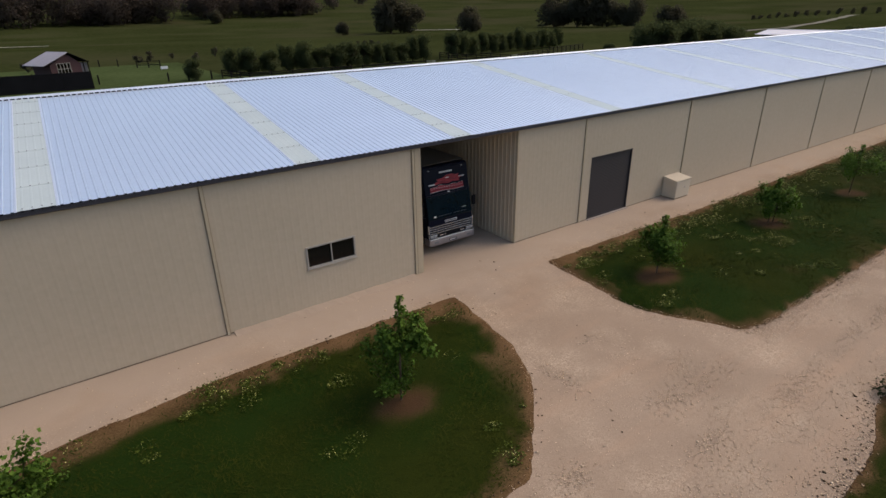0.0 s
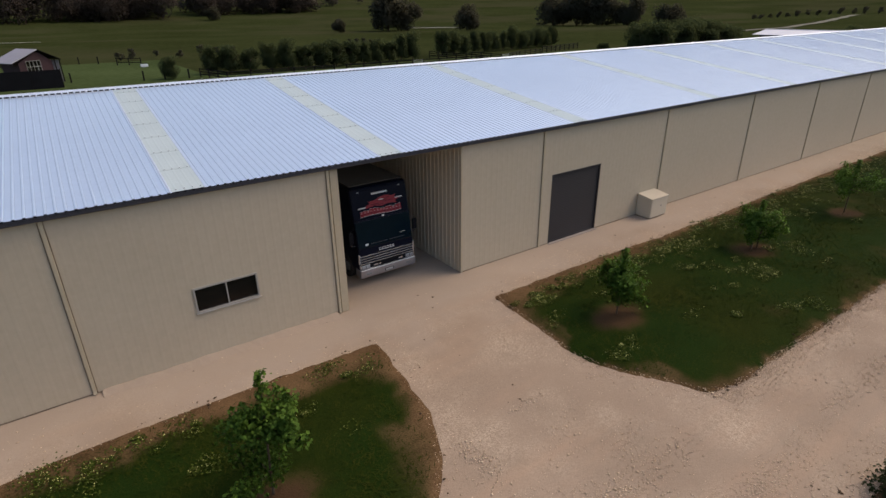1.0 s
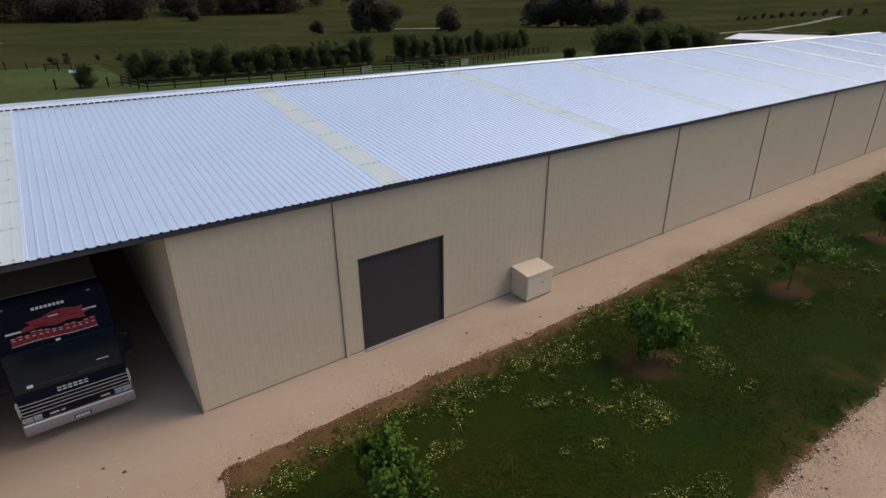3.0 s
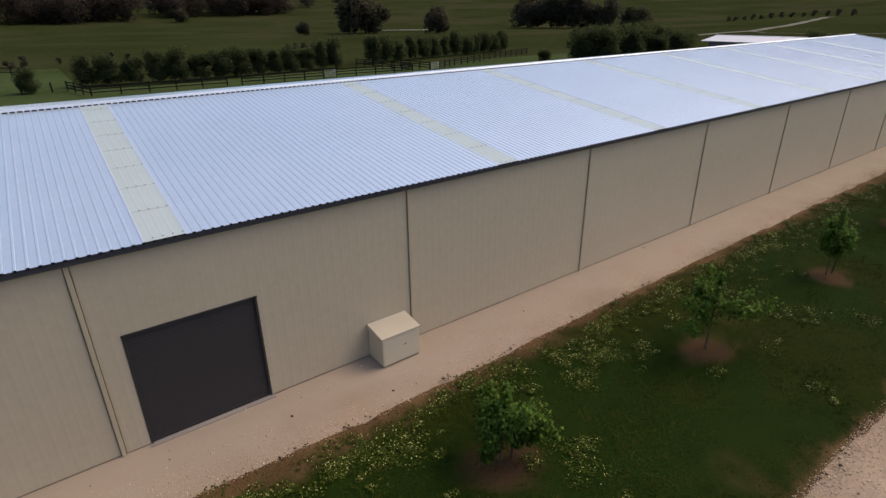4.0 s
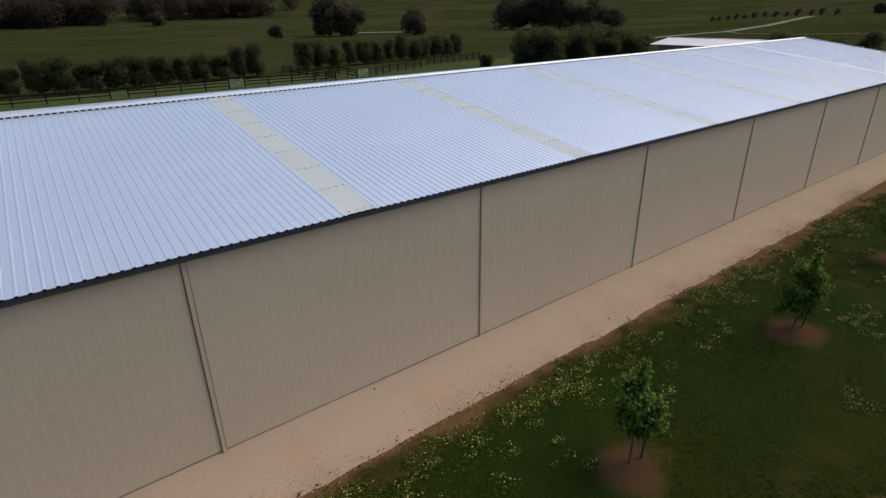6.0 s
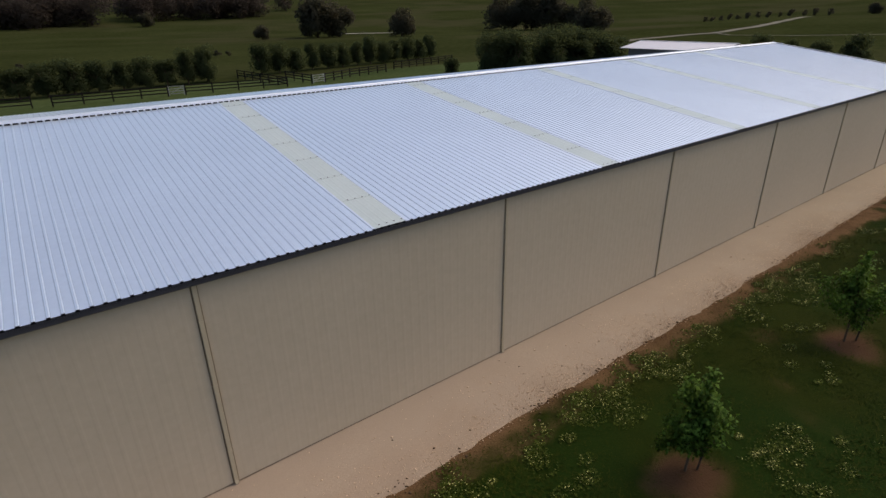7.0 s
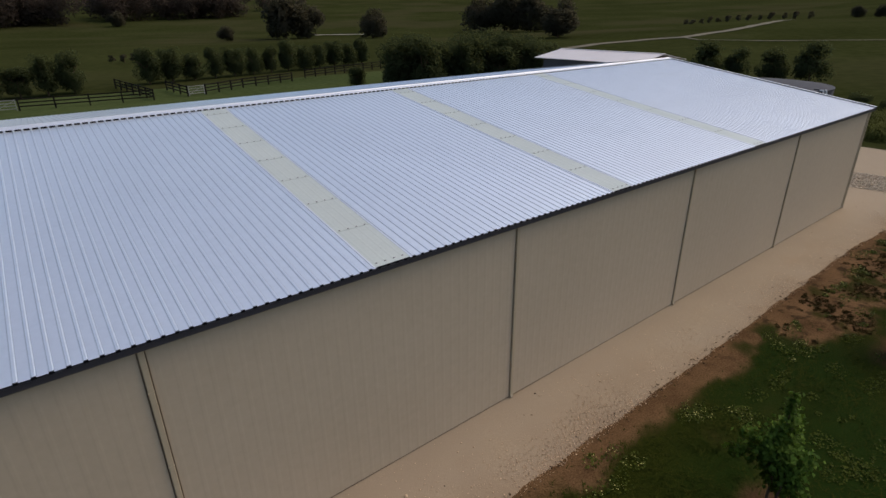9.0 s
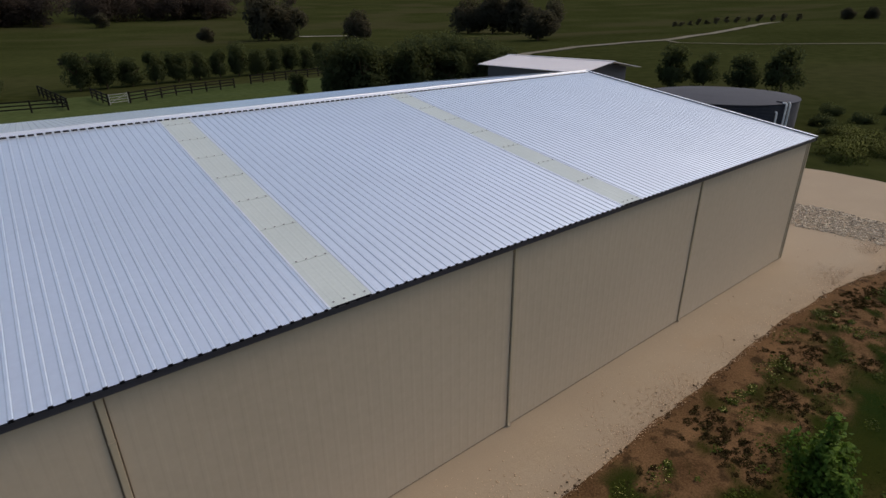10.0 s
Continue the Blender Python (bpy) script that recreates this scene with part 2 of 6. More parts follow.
    mul.inputs[7].default_value = (0.90, 0.94, 0.88, 1)
    l.new(pos, sep.inputs[0]), l.new(sep.outputs[0], far.inputs["Value"]), l.new(last, mul.inputs[6])
    l.new(far.outputs[0], mx.inputs[0]), l.new(last, mx.inputs[6]), l.new(mul.outputs[2], mx.inputs[7])
    l.new(mx.outputs[2], b.inputs["Base Color"])
    return m


def bed_material():
    m = mat("bed_soil_and_thatch", (0.106, 0.059, 0.027), 0.95, 0, 0.40, 0.9, 22, 0.7, 0.03, tint=(0.196, 0.115, 0.057), spec=0.03)
    n, l = m.node_tree.nodes, m.node_tree.links
    b = n["Principled BSDF"]
    soil = b.inputs["Base Color"].links[0].from_socket
    for attr, colour in (("mulch", (0.074, 0.035, 0.023, 1)), ("olive", (0.024, 0.028, 0.004, 1)), ("grass", (0.013, 0.027, 0.004, 1))):
        a = n.new("ShaderNodeAttribute")
        a.attribute_name = attr
        mx = n.new("ShaderNodeMix")
        mx.data_type = "RGBA"
        mx.inputs[7].default_value = colour
        l.new(a.outputs["Fac"], mx.inputs[0]), l.new(soil, mx.inputs[6])
        soil = mx.outputs[2]
    # dark dead tufts and damp clods scattered over the bare ground
    pos = n.new("ShaderNodeNewGeometry").outputs["Position"]
    a, t, r, k, mx = n.new("ShaderNodeAttribute"), n.new("ShaderNodeTexNoise"), n.new("ShaderNodeMapRange"), n.new("ShaderNodeMath"), n.new("ShaderNodeMix")
    a.attribute_name, k.operation, mx.data_type = "bare", "MULTIPLY", "RGBA"
    t.inputs["Scale"].default_value, t.inputs["Detail"].default_value, t.inputs["Roughness"].default_value = 1.9, 6, 0.66
    r.inputs["From Min"].default_value, r.inputs["From Max"].default_value, r.inputs["To Max"].default_value = 0.53, 0.62, 0.85
    mx.inputs[7].default_value = (0.030, 0.020, 0.010, 1)
    l.new(pos, t.inputs["Vector"]), l.new(t.outputs["Fac"], r.inputs["Value"]), l.new(r.outputs[0], k.inputs[0]), l.new(a.outputs["Fac"], k.inputs[1])
    l.new(k.outputs[0], mx.inputs[0]), l.new(soil, mx.inputs[6]), l.new(mx.outputs[2], b.inputs["Base Color"])
    return m


def pasture_material():
    m = mat("pasture_grass", (0.029, 0.035, 0.011), 0.9, 0, 0.25, 0.018, 0.5, 0.3, 0.1, tint=(0.048, 0.055, 0.019), spec=0.0)
    n, l = m.node_tree.nodes, m.node_tree.links
    b = n["Principled BSDF"]
    src = b.inputs["Base Color"].links[0].from_socket
    pos = n.new("ShaderNodeNewGeometry").outputs["Position"]
    t = n.new("ShaderNodeTexNoise")
    t.inputs["Scale"].default_value, t.inputs["Detail"].default_value = 0.009, 3
    l.new(pos, t.inputs["Vector"])
    rng = n.new("ShaderNodeMapRange")
    rng.inputs["From Min"].default_value, rng.inputs["From Max"].default_value = 0.5, 0.66
    rng.inputs["To Max"].default_value = 0.7
    l.new(t.outputs["Fac"], rng.inputs["Value"])
    mx = n.new("ShaderNodeMix")
    mx.data_type = "RGBA"
    mx.inputs[7].default_value = (0.052, 0.049, 0.024, 1)
    l.new(rng.outputs[0], mx.inputs[0]), l.new(src, mx.inputs[6]), l.new(mx.outputs[2], b.inputs["Base Color"])
    return m


M_PADDOCK = mat("grazed_paddock_grass", (0.045, 0.066, 0.022), 0.9, 0, 0.25, 0.05, 1.2, 0.3, 0.05, tint=(0.078, 0.100, 0.038), spec=0.0)
M_GRAVEL, M_BED, M_PASTURE = gravel_material(), bed_material(), pasture_material()


# ---- building helpers ----
def obj(name, mesh, material, parent=None, label=""):
    ob = new(name, mesh)
    if material and not mesh.materials:
        mesh.materials.append(material)
    if parent:
        ob.parent = parent
    if label:
        ob["label"] = label
    return ob


def part(name, bm, material, parent=None, label="", smooth=False):
    me = bpy.data.meshes.new(name)
    bmesh.ops.recalc_face_normals(bm, faces=bm.faces[:])
    bm.to_mesh(me)
    bm.free()
    if smooth:
        me.shade_smooth()
    return obj(name, me, material, parent, label)


def thing(name, label, category, group="", kind="", at=(0, 0, 0)):
    e = new(name)
    e.location = at
    return tagged(e, label, category, group, kind)


def box(bm, x0, x1, y0, y1, z0, z1, bevel=0.0):
    vs = [bm.verts.new((x, y, z)) for x in (x0, x1) for y in (y0, y1) for z in (z0, z1)]
    fs = [bm.faces.new([vs[i] for i in f]) for f in ((0, 1, 3, 2), (4, 6, 7, 5), (0, 4, 5, 1), (2, 3, 7, 6), (0, 2, 6, 4), (1, 5, 7, 3))]
    if bevel:
        edges = list({e for f in fs for e in f.edges})
        bmesh.ops.bevel(bm, geom=edges, offset=bevel, segments=2, affect="EDGES", profile=0.6)
    return bm


def boxes(*rows, bevel=0.0):
    bm = bmesh.new()
    for r in rows:
        box(bm, *r, bevel=bevel)
    return bm


def tube(bm, points, radii, sides=8, caps=True):
    rings = []
    pts = [Vector(p) for p in points]
    for i, p in enumerate(pts):
        d = (pts[min(i + 1, len(pts) - 1)] - pts[max(i - 1, 0)]).normalized()
        u = d.orthogonal().normalized()
        if abs(d.z) < 0.95:
            u = d.cross(Vector((0, 0, 1))).normalized()
        v = d.cross(u)
        r = radii[i] if isinstance(radii, (list, tuple)) else radii
        rings.append([bm.verts.new(p + r * (math.cos(a) * u + math.sin(a) * v)) for a in [2 * math.pi * k / sides for k in range(sides)]])
    for a, b in zip(rings, rings[1:]):
        for k in range(sides):
            bm.faces.new((a[k], a[(k + 1) % sides], b[(k + 1) % sides], b[k]))
    if caps:
        bm.faces.new(rings[0]), bm.faces.new(rings[-1])
    return bm


def extrude(bm, profile, axis, a, b):
    """A closed profile of pairs, drawn out along x or y from a to b. Profile pairs are (y, z) for x, (x, z) for y."""
    def at(p, s):
        return (s, p[0], p[1]) if axis == "x" else (p[0], s, p[1])
    A, B = [bm.verts.new(at(p, a)) for p in profile], [bm.verts.new(at(p, b)) for p in profile]
    n = len(profile)
    for i in range(n):
        bm.faces.new((A[i], A[(i + 1) % n], B[(i + 1) % n], B[i]))
    bm.faces.new(A), bm.faces.new(B)
    return bm


def mesh_np(name, verts, faces):
    """A mesh from an array of vertices and an array of faces, all with the same number of corners."""
    me = bpy.data.meshes.new(name)
    verts, faces = np.asarray(verts, np.float32), np.asarray(faces, np.int32)
    k = faces.shape[1]
    me.vertices.add(len(verts)), me.loops.add(faces.size), me.polygons.add(len(faces))
    me.vertices.foreach_set("co", verts.ravel())
    me.loops.foreach_set("vertex_index", faces.ravel())
    me.polygons.foreach_set("loop_start", np.arange(0, faces.size, k, dtype=np.int32))
    me.update(calc_edges=True)
    me.validate()
    return me


def soft_mesh(name, V, F, N):
    """A mesh of thin leaves whose faces are wound along, and shaded by, the given normals."""
    V, F, N = np.asarray(V, float), np.asarray(F), np.asarray(N, float)
    N = N / np.maximum(np.linalg.norm(N, axis=1), 1e-9)[:, None]
    g = np.cross(V[F[:, 1]] - V[F[:, 0]], V[F[:, 2]] - V[F[:, 0]])
    back = (g * N[F[:, 0]]).sum(1) < 0
    F = np.where(back[:, None], F[:, ::-1], F)
    me = mesh_np(name, V, F)
    me.normals_split_custom_set_from_vertices(N.tolist())
    return me


def blade_normals(V, side):
    """Normals of single triangles turned towards the sky."""
    t = np.asarray(V, float).reshape(-1, 3, 3)
    n = np.cross(t[:, 1] - t[:, 0], t[:, 2] - t[:, 0])
    n /= np.maximum(np.linalg.norm(n, axis=1), 1e-9)[:, None]
    n[n[:, 2] < 0] *= -1
    return np.repeat(n * side + np.array([0, 0, 1.0]), 3, axis=0)


def crown_normals(V, centre, squash=1.0):
    """Normals turned outward from a crown's middle and up, so that it shades as a soft mass."""
    d = (np.asarray(V, float) - np.array(centre)) * np.array([1, 1, squash])
    d /= np.maximum(np.linalg.norm(d, axis=1), 1e-6)[:, None]
    return d + np.array([0, 0, 0.5])


def fnoise(x, y, scale, seed=0, octaves=3):
    """Smooth value noise on arrays, about -1 to 1."""
    total, amp = np.zeros_like(x, dtype=float), 1.0
    for o in range(octaves):
        s = scale * 2 ** o
        xi, yi = np.floor(x / (1 / s)), np.floor(y / (1 / s))
        fx, fy = x * s - xi, y * s - yi
        fx, fy = fx * fx * (3 - 2 * fx), fy * fy * (3 - 2 * fy)

        def h(a, b):
            v = np.sin(a * 127.1 + b * 311.7 + (seed + o) * 74.7) * 43758.5453
            return (v - np.floor(v)) * 2 - 1
        total += amp * ((h(xi, yi) * (1 - fx) + h(xi + 1, yi) * fx) * (1 - fy) + (h(xi, yi + 1) * (1 - fx) + h(xi + 1, yi + 1) * fx) * fy)
        amp *= 0.5
    return total / 1.75


def smooth01(v):
    v = np.clip(v, 0, 1)
    return v * v * (3 - 2 * v)


def land(x, y):
    """The height of the land: level round the shed, a rise to the east, a hollow to the north, hills far off."""
    x, y = np.asarray(x, float), np.asarray(y, float)
    d = np.hypot(x - 40, y - 10)
    z = 5.0 * smooth01((x - 120) / 230) * smooth01((260 - y) / 160)
    z = z - 3.5 * smooth01((d - 200) / 150) * smooth01((y - 150) / 150)
    z = z + np.maximum(0, d - 500) * 0.060
    return z


# ---- land ----
def build_ground():
    rings = np.concatenate([np.linspace(0, 140, 15), np.geomspace(160, 3600, 42)])
    n = 120
    a = np.arange(n) * 2 * np.pi / n
    X, Y = 40 + np.outer(rings[1:], np.cos(a)).ravel(), 10 + np.outer(rings[1:], np.sin(a)).ravel()
    Z = land(X, Y) - 0.05
    V = np.vstack([[40, 10, -0.05], np.column_stack([X, Y, Z])])
    F = []
    for k in range(n):
        F.append((0, 1 + k, 1 + (k + 1) % n, 1 + (k + 1) % n))
    for r in range(len(rings) - 2):
        for k in range(n):
            i, j = 1 + r * n + k, 1 + r * n + (k + 1) % n
            F.append((i, j, j + n, i + n))
    me = bpy.data.meshes.new("ground")
    me.from_pydata(V.tolist(), [], [tuple(dict.fromkeys(f)) for f in F])
    me.shade_smooth()
    tagged(obj("ground", me, M_PASTURE), "dark green rolling pasture with dry olive patches", "pasture", kind="structure")


def build_paddock():
    V, F = [], []
    for x0, x1, y1 in ((-60, 26, 137), (26, 124, 97)):
        for i in range(12):
            for j in range(8):
                xs = [x0 + (x1 - x0) * (i + k) / 12 for k in (0, 1)]
                ys = [42.2 + (y1 - 42.2) * (j + k) / 8 for k in (0, 1)]
                n = len(V)
                V += [(xs[0], ys[0], 0), (xs[1], ys[0], 0), (xs[1], ys[1], 0), (xs[0], ys[1], 0)]
                F.append((n, n + 1, n + 2, n + 3))
    V = [(x, y, float(land(x, y)) - 0.015) for x, y, _ in V]
    me = bpy.data.meshes.new("paddock")
    me.from_pydata(V, [], F)
    bm = bmesh.new()
    bm.from_mesh(me)
    bmesh.ops.remove_doubles(bm, verts=bm.verts[:], dist=0.01)
    bm.to_mesh(me)
    bm.free()
    tagged(obj("paddock", me, M_PADDOCK), "grazed brighter green paddock behind the shed", "paddock", kind="structure")


def grid(x0, x1, y0, y1, step):
    xs, ys = np.arange(x0, x1 + 1e-6, step), np.arange(y0, y1 + 1e-6, step)
    X, Y = np.meshgrid(xs, ys)
    i = (np.arange(len(ys) - 1)[:, None] * len(xs) + np.arange(len(xs) - 1)[None]).ravel()
    F = np.column_stack([i, i + 1, i + 1 + len(xs), i + len(xs)])
    return X.ravel(), Y.ravel(), F


def build_yard():
    X, Y, F = grid(-40, 112, -9, 46, 0.5)
    east = np.interp(Y, [-9, 14, 16.2, 21.5, 30, 46], [108, 107.5, 107.5, 107.8, 111, 116]) + fnoise(X, Y, 0.3, 3) * 0.5
    inside = (X < east + 0.5) & ((Y < 20) | (X > 80))
    X = np.minimum(X, east)
    Y = np.maximum(Y, -8.2 + 0.7 * fnoise(X, Y * 0, 0.25, 37))
    Z = 0.012 * fnoise(X, Y, 0.6, 1) + 0.0 - 0.012
    keep = inside[F].all(axis=1)
    used = np.unique(F[keep])
    remap = np.full(len(X), -1)
    remap[used] = np.arange(len(used))
    me = mesh_np("gravel_yard", np.column_stack([X, Y, Z])[used], remap[F[keep]])
    me.shade_smooth()
    tagged(obj("gravel_yard", me, M_GRAVEL), "pale pinkish crushed limestone gravel yard and driveway", "gravel", kind="structure")


SAPLINGS = [(-2.5, 10.5, 3.45, 1.0, 0.12), (5.52, 10.55, 3.05, 0.85, 0.10), (17.2, 11.0, 2.4, 0.85, 0.14), (26.0, 11.1, 2.2, 1.3, 0.2), (33.95, 10.65, 2.7, 1.75, 0.42), (42.3, 10.48, 2.75, 0.5, 0.34),
            (51.1, 10.65, 2.8, 0.62, 0.22), (59.6, 10.4, 3.0, 0.85, 0.2), (68.6, 10.7, 3.1, 0.62, 0.14), (77.6, 10.75, 2.9, 0.6, 0.22)]
BED_WEST = [(10.10, 14.33), (9.87, 12.4), (9.62, 10.9), (8.95, 9.35), (8.1, 8.2), (7.3, 7.5), (6.88, 7.1), (6.5, 6.75), (5.4, 6.6), (-2, 6.5), (-30, 6.4), (-30, 13.6), (-3, 13.75), (-1.3, 14.12), (0.35, 14.25), (2.2, 14.36), (5, 14.4), (7.6, 14.35)]
BED_EAST = [(14.88, 14.34), (14.7, 13.0), (14.58, 11.8), (14.42, 10.7), (14.52, 9.75), (14.82, 9.0), (15.17, 8.4), (15.6, 7.75), (15.9, 7.08), (16.9, 6.78), (19.4, 6.76), (30, 6.52), (40, 6.38), (60, 6.3), (102, 6.1), (101, 11.5), (97, 12.6), (93.4, 13.4), (90, 14.1), (86, 14.36), (75, 14.3), (60, 14.15), (40, 14.25), (25, 14.15), (20, 14.35)]
BED_SOUTH = [(9, -10), (9.6, 1), (11, 2.42), (12.1, 2.5), (13.2, 2.62), (14.2, 2.9), (15, 3.2), (20, 3.3), (40, 3.2), (104, 3.0), (104, -10)]


def inner(X, Y, poly):
    """Distance to a polygon's edge, positive inside."""
    best, odd = np.full(X.shape, 1e9), np.zeros(X.shape, bool)
    for (ax, ay), (bx, by) in zip(poly, poly[1:] + poly[:1]):
        t = np.clip(((X - ax) * (bx - ax) + (Y - ay) * (by - ay)) / ((bx - ax) ** 2 + (by - ay) ** 2), 0, 1)
        best = np.minimum(best, np.hypot(X - ax - t * (bx - ax), Y - ay - t * (by - ay)))
        cross = ((ay > Y) != (by > Y)) & (X < (bx - ax) * (Y - ay) / ((by - ay) if by != ay else 1e-9) + ax)
        odd ^= cross
    return np.where(odd, best, -best)


def ring_near(X, Y):
    r = np.full(X.shape, 9.0)
    for x, y, *_ in SAPLINGS:
        r = np.minimum(r, np.hypot((X - x) * 0.85, (Y - y + 0.15) * 1.1))
    return r + 0.4 * fnoise(X, Y, 1.1, 31)


def bed_fields(X, Y, poly):
    """Edge distance, deep green grass, mulch, all grass and bare ground over a bed."""
    s = inner(X, Y, poly) + 0.09 * fnoise(X, Y, 0.5, 5) + 0.07 * fnoise(X, Y, 2.4, 6)
    north = smooth01((Y - 12.2) / 1.8)
    margin = 0.05 + 0.62 * north + 0.5 * (Y > 5) * smooth01(0.5 + fnoise(X, Y, 0.6, 14)) * (smooth01((17 - X) / 2.5) * smooth01((X - 11) / 1.5) + smooth01((X - 7.2) / 2) * (X < 12))
    east = smooth01((X - 70) / 7)
    bare = east * smooth01((Y - np.interp(X, [66, 72, 77, 80, 90], [14.2, 13.5, 12.7, 12.0, 11.4]) - 0.8 * fnoise(X, Y, 0.5, 12) - 0.7 * fnoise(X, Y, 1.6, 13)) / 0.4 + 0.5)
    g = smooth01((s - margin + 0.55 * fnoise(X, Y, 0.6, 9) + 0.4 * fnoise(X, Y, 2.2, 10)) / (0.3 + 0.45 * north))
    g = g * (1 - 0.45 * smooth01(2.2 * fnoise(X, Y, 0.5, 15) - 0.8))
    # worn brown verges where the beds face the bay and the drive
    worn = np.maximum(north * 0.95, 0.9 * smooth01((X - 7.2) / 1.5) * (X < 12) * (Y > 5)) * smooth01((1.25 - 0.45 * smooth01((X - 7.5) / 2) * (X < 12) - 0.6 * smooth01((X - 22.5) / 3) + 0.7 * fnoise(X, Y, 0.5, 33) + 0.4 * fnoise(X, Y, 1.9, 34) - s) / 0.5)
    g = np.where(X < 66, np.maximum(g, np.clip(0.5 + 0.5 * fnoise(X, Y, 1.3, 19), 0, 1) * smooth01(s / 0.3)), g) * (1 - 0.88 * worn)
    g = g * (1 - bare)
    tuft = smooth01(2.8 * fnoise(X, Y, 1.6, 61) - 0.35) * east
    g = np.maximum(g, 0.8 * tuft * smooth01(s / 0.4))
    mulch = 0.85 * smooth01((1.15 - ring_near(X, Y)) / 0.7)
    olive = smooth01(0.32 + 1.3 * fnoise(X, Y, 0.3, 23) + 0.5 * smooth01((9.4 - Y) / 2.2))
    g = g * (1 - mulch)
    return s, g * (1 - 0.75 * olive), mulch, g, bare * (1 - g)


def bed_height(s):
    return np.where(s > 0, 0.06 * (1 - np.exp(-np.maximum(s, 0) / 0.25)), np.maximum(s, -0.4) * 0.35)


def build_bed(name, poly, box4, label, blades, seed, near=None):
    X, Y, F = grid(*box4, 0.2)
    s, g, mul, olive, bare = bed_fields(X, Y, poly)
    Z = bed_height(s) + 0.02 * fnoise(X, Y, 1.6, 4) * (s > 0)
    keep = (s > -0.35)[F].all(axis=1)
    used = np.unique(F[keep])
    remap = np.full(len(X), -1)
    remap[used] = np.arange(len(used))
    me = mesh_np(name, np.column_stack([X, Y, Z])[used], remap[F[keep]])
    for key, val in (("grass", g), ("mulch", mul), ("olive", olive), ("bare", bare)):
        at = me.attributes.new(key, "FLOAT", "POINT")
        at.data.foreach_set("value", val[used].astype(np.float32))
    me.shade_smooth()
    tagged(obj(name, me, M_BED), label, "garden bed", kind="structure")
    rng = np.random.default_rng(seed)
    near = near or box4
    x, y = rng.uniform(near[0], near[1], blades), rng.uniform(near[2], near[3], blades)
    s, g, mul, olive, bare = bed_fields(x, y, poly)
    dens = np.clip(np.maximum(g, olive), 0.03, 1) * (0.55 + 0.45 * smooth01(0.5 + fnoise(x, y, 0.8, 17)))
    ok = (s > 0.06) & (rng.random(blades) < dens) & (mul < 0.25 + 0.75 * rng.random(blades))
    x, y, s = x[ok], y[ok], s[ok]
    n = len(x)
    hgt = rng.uniform(0.03, 0.075, n) * (1 + 0.7 * fnoise(x, y, 0.5, 21)) * np.where(rng.random(n) < 0.04, 1.7, 1)
    b, lean = rng.uniform(0, 2 * np.pi, n), rng.uniform(1.0, 2.2, n) * hgt
    a = b + np.pi / 2 + rng.uniform(-0.3, 0.3, n)
    w = rng.uniform(0.010, 0.019, n)
    z = bed_height(s) - 0.01
    p0 = np.column_stack([x - w * np.cos(a), y - w * np.sin(a), z])
    p1 = np.column_stack([x + w * np.cos(a), y + w * np.sin(a), z])
    p2 = np.column_stack([x + lean * np.cos(b), y + lean * np.sin(b), z + hgt])
    V = np.stack([p0, p1, p2], 1).reshape(-1, 3)
    me = soft_mesh("grass", V, np.arange(3 * n).reshape(-1, 3), blade_normals(V, 0.5))
    tagged(obj("grass", me, M_BLADE), "dark green uneven mown grass growing in the bed", "grass", kind="stuff")


STONE = np.array([(1, 0, 0), (-1, 0, 0), (0, 1, 0), (0, -1, 0), (0, 0, 1), (0, 0, -1)], float)
STONE_F = np.array([(0, 2, 4), (2, 1, 4), (1, 3, 4), (3, 0, 4), (2, 0, 5), (1, 2, 5), (3, 1, 5), (0, 3, 5)])


def scatter_stones(name, x, y, z, size, material, label, category, seed):
    rng = np.random.default_rng(seed)
    n = len(x)
    a = rng.uniform(0, 2 * np.pi, n)
    base = STONE[None] * (size[:, None, None] * rng.uniform(0.6, 1.25, (n, 6, 1))) * np.array([1, 0.8, 0.26])
    ca, sa = np.cos(a)[:, None], np.sin(a)[:, None]
    V = np.stack([base[..., 0] * ca - base[..., 1] * sa + x[:, None], base[..., 0] * sa + base[..., 1] * ca + y[:, None], base[..., 2] + (z + size * 0.2)[:, None]], -1)
    F = (STONE_F[None] + 6 * np.arange(n)[:, None, None]).reshape(-1, 3)
    tagged(obj(name, mesh_np(name, V.reshape(-1, 3), F), material), label, category, kind="stuff")


def along(poly, n, rng, spread, lo=-0.1):
    """Points scattered along a polygon's edge, outside it mostly."""
    p = np.array(poly + poly[:1])
    seg = np.hypot(*(p[1:] - p[:-1]).T)
    k = rng.choice(len(seg), n, p=seg / seg.sum())
    t = rng.random(n)[:, None]
    q = p[k] * (1 - t) + p[k + 1] * t
    nrm = np.column_stack([-(p[k + 1] - p[k])[:, 1], (p[k + 1] - p[k])[:, 0]]) / seg[k][:, None]
    off = rng.exponential(spread, n) * rng.choice([-1, 1], n) + lo
    return q[:, 0] + nrm[:, 0] * off, q[:, 1] + nrm[:, 1] * off


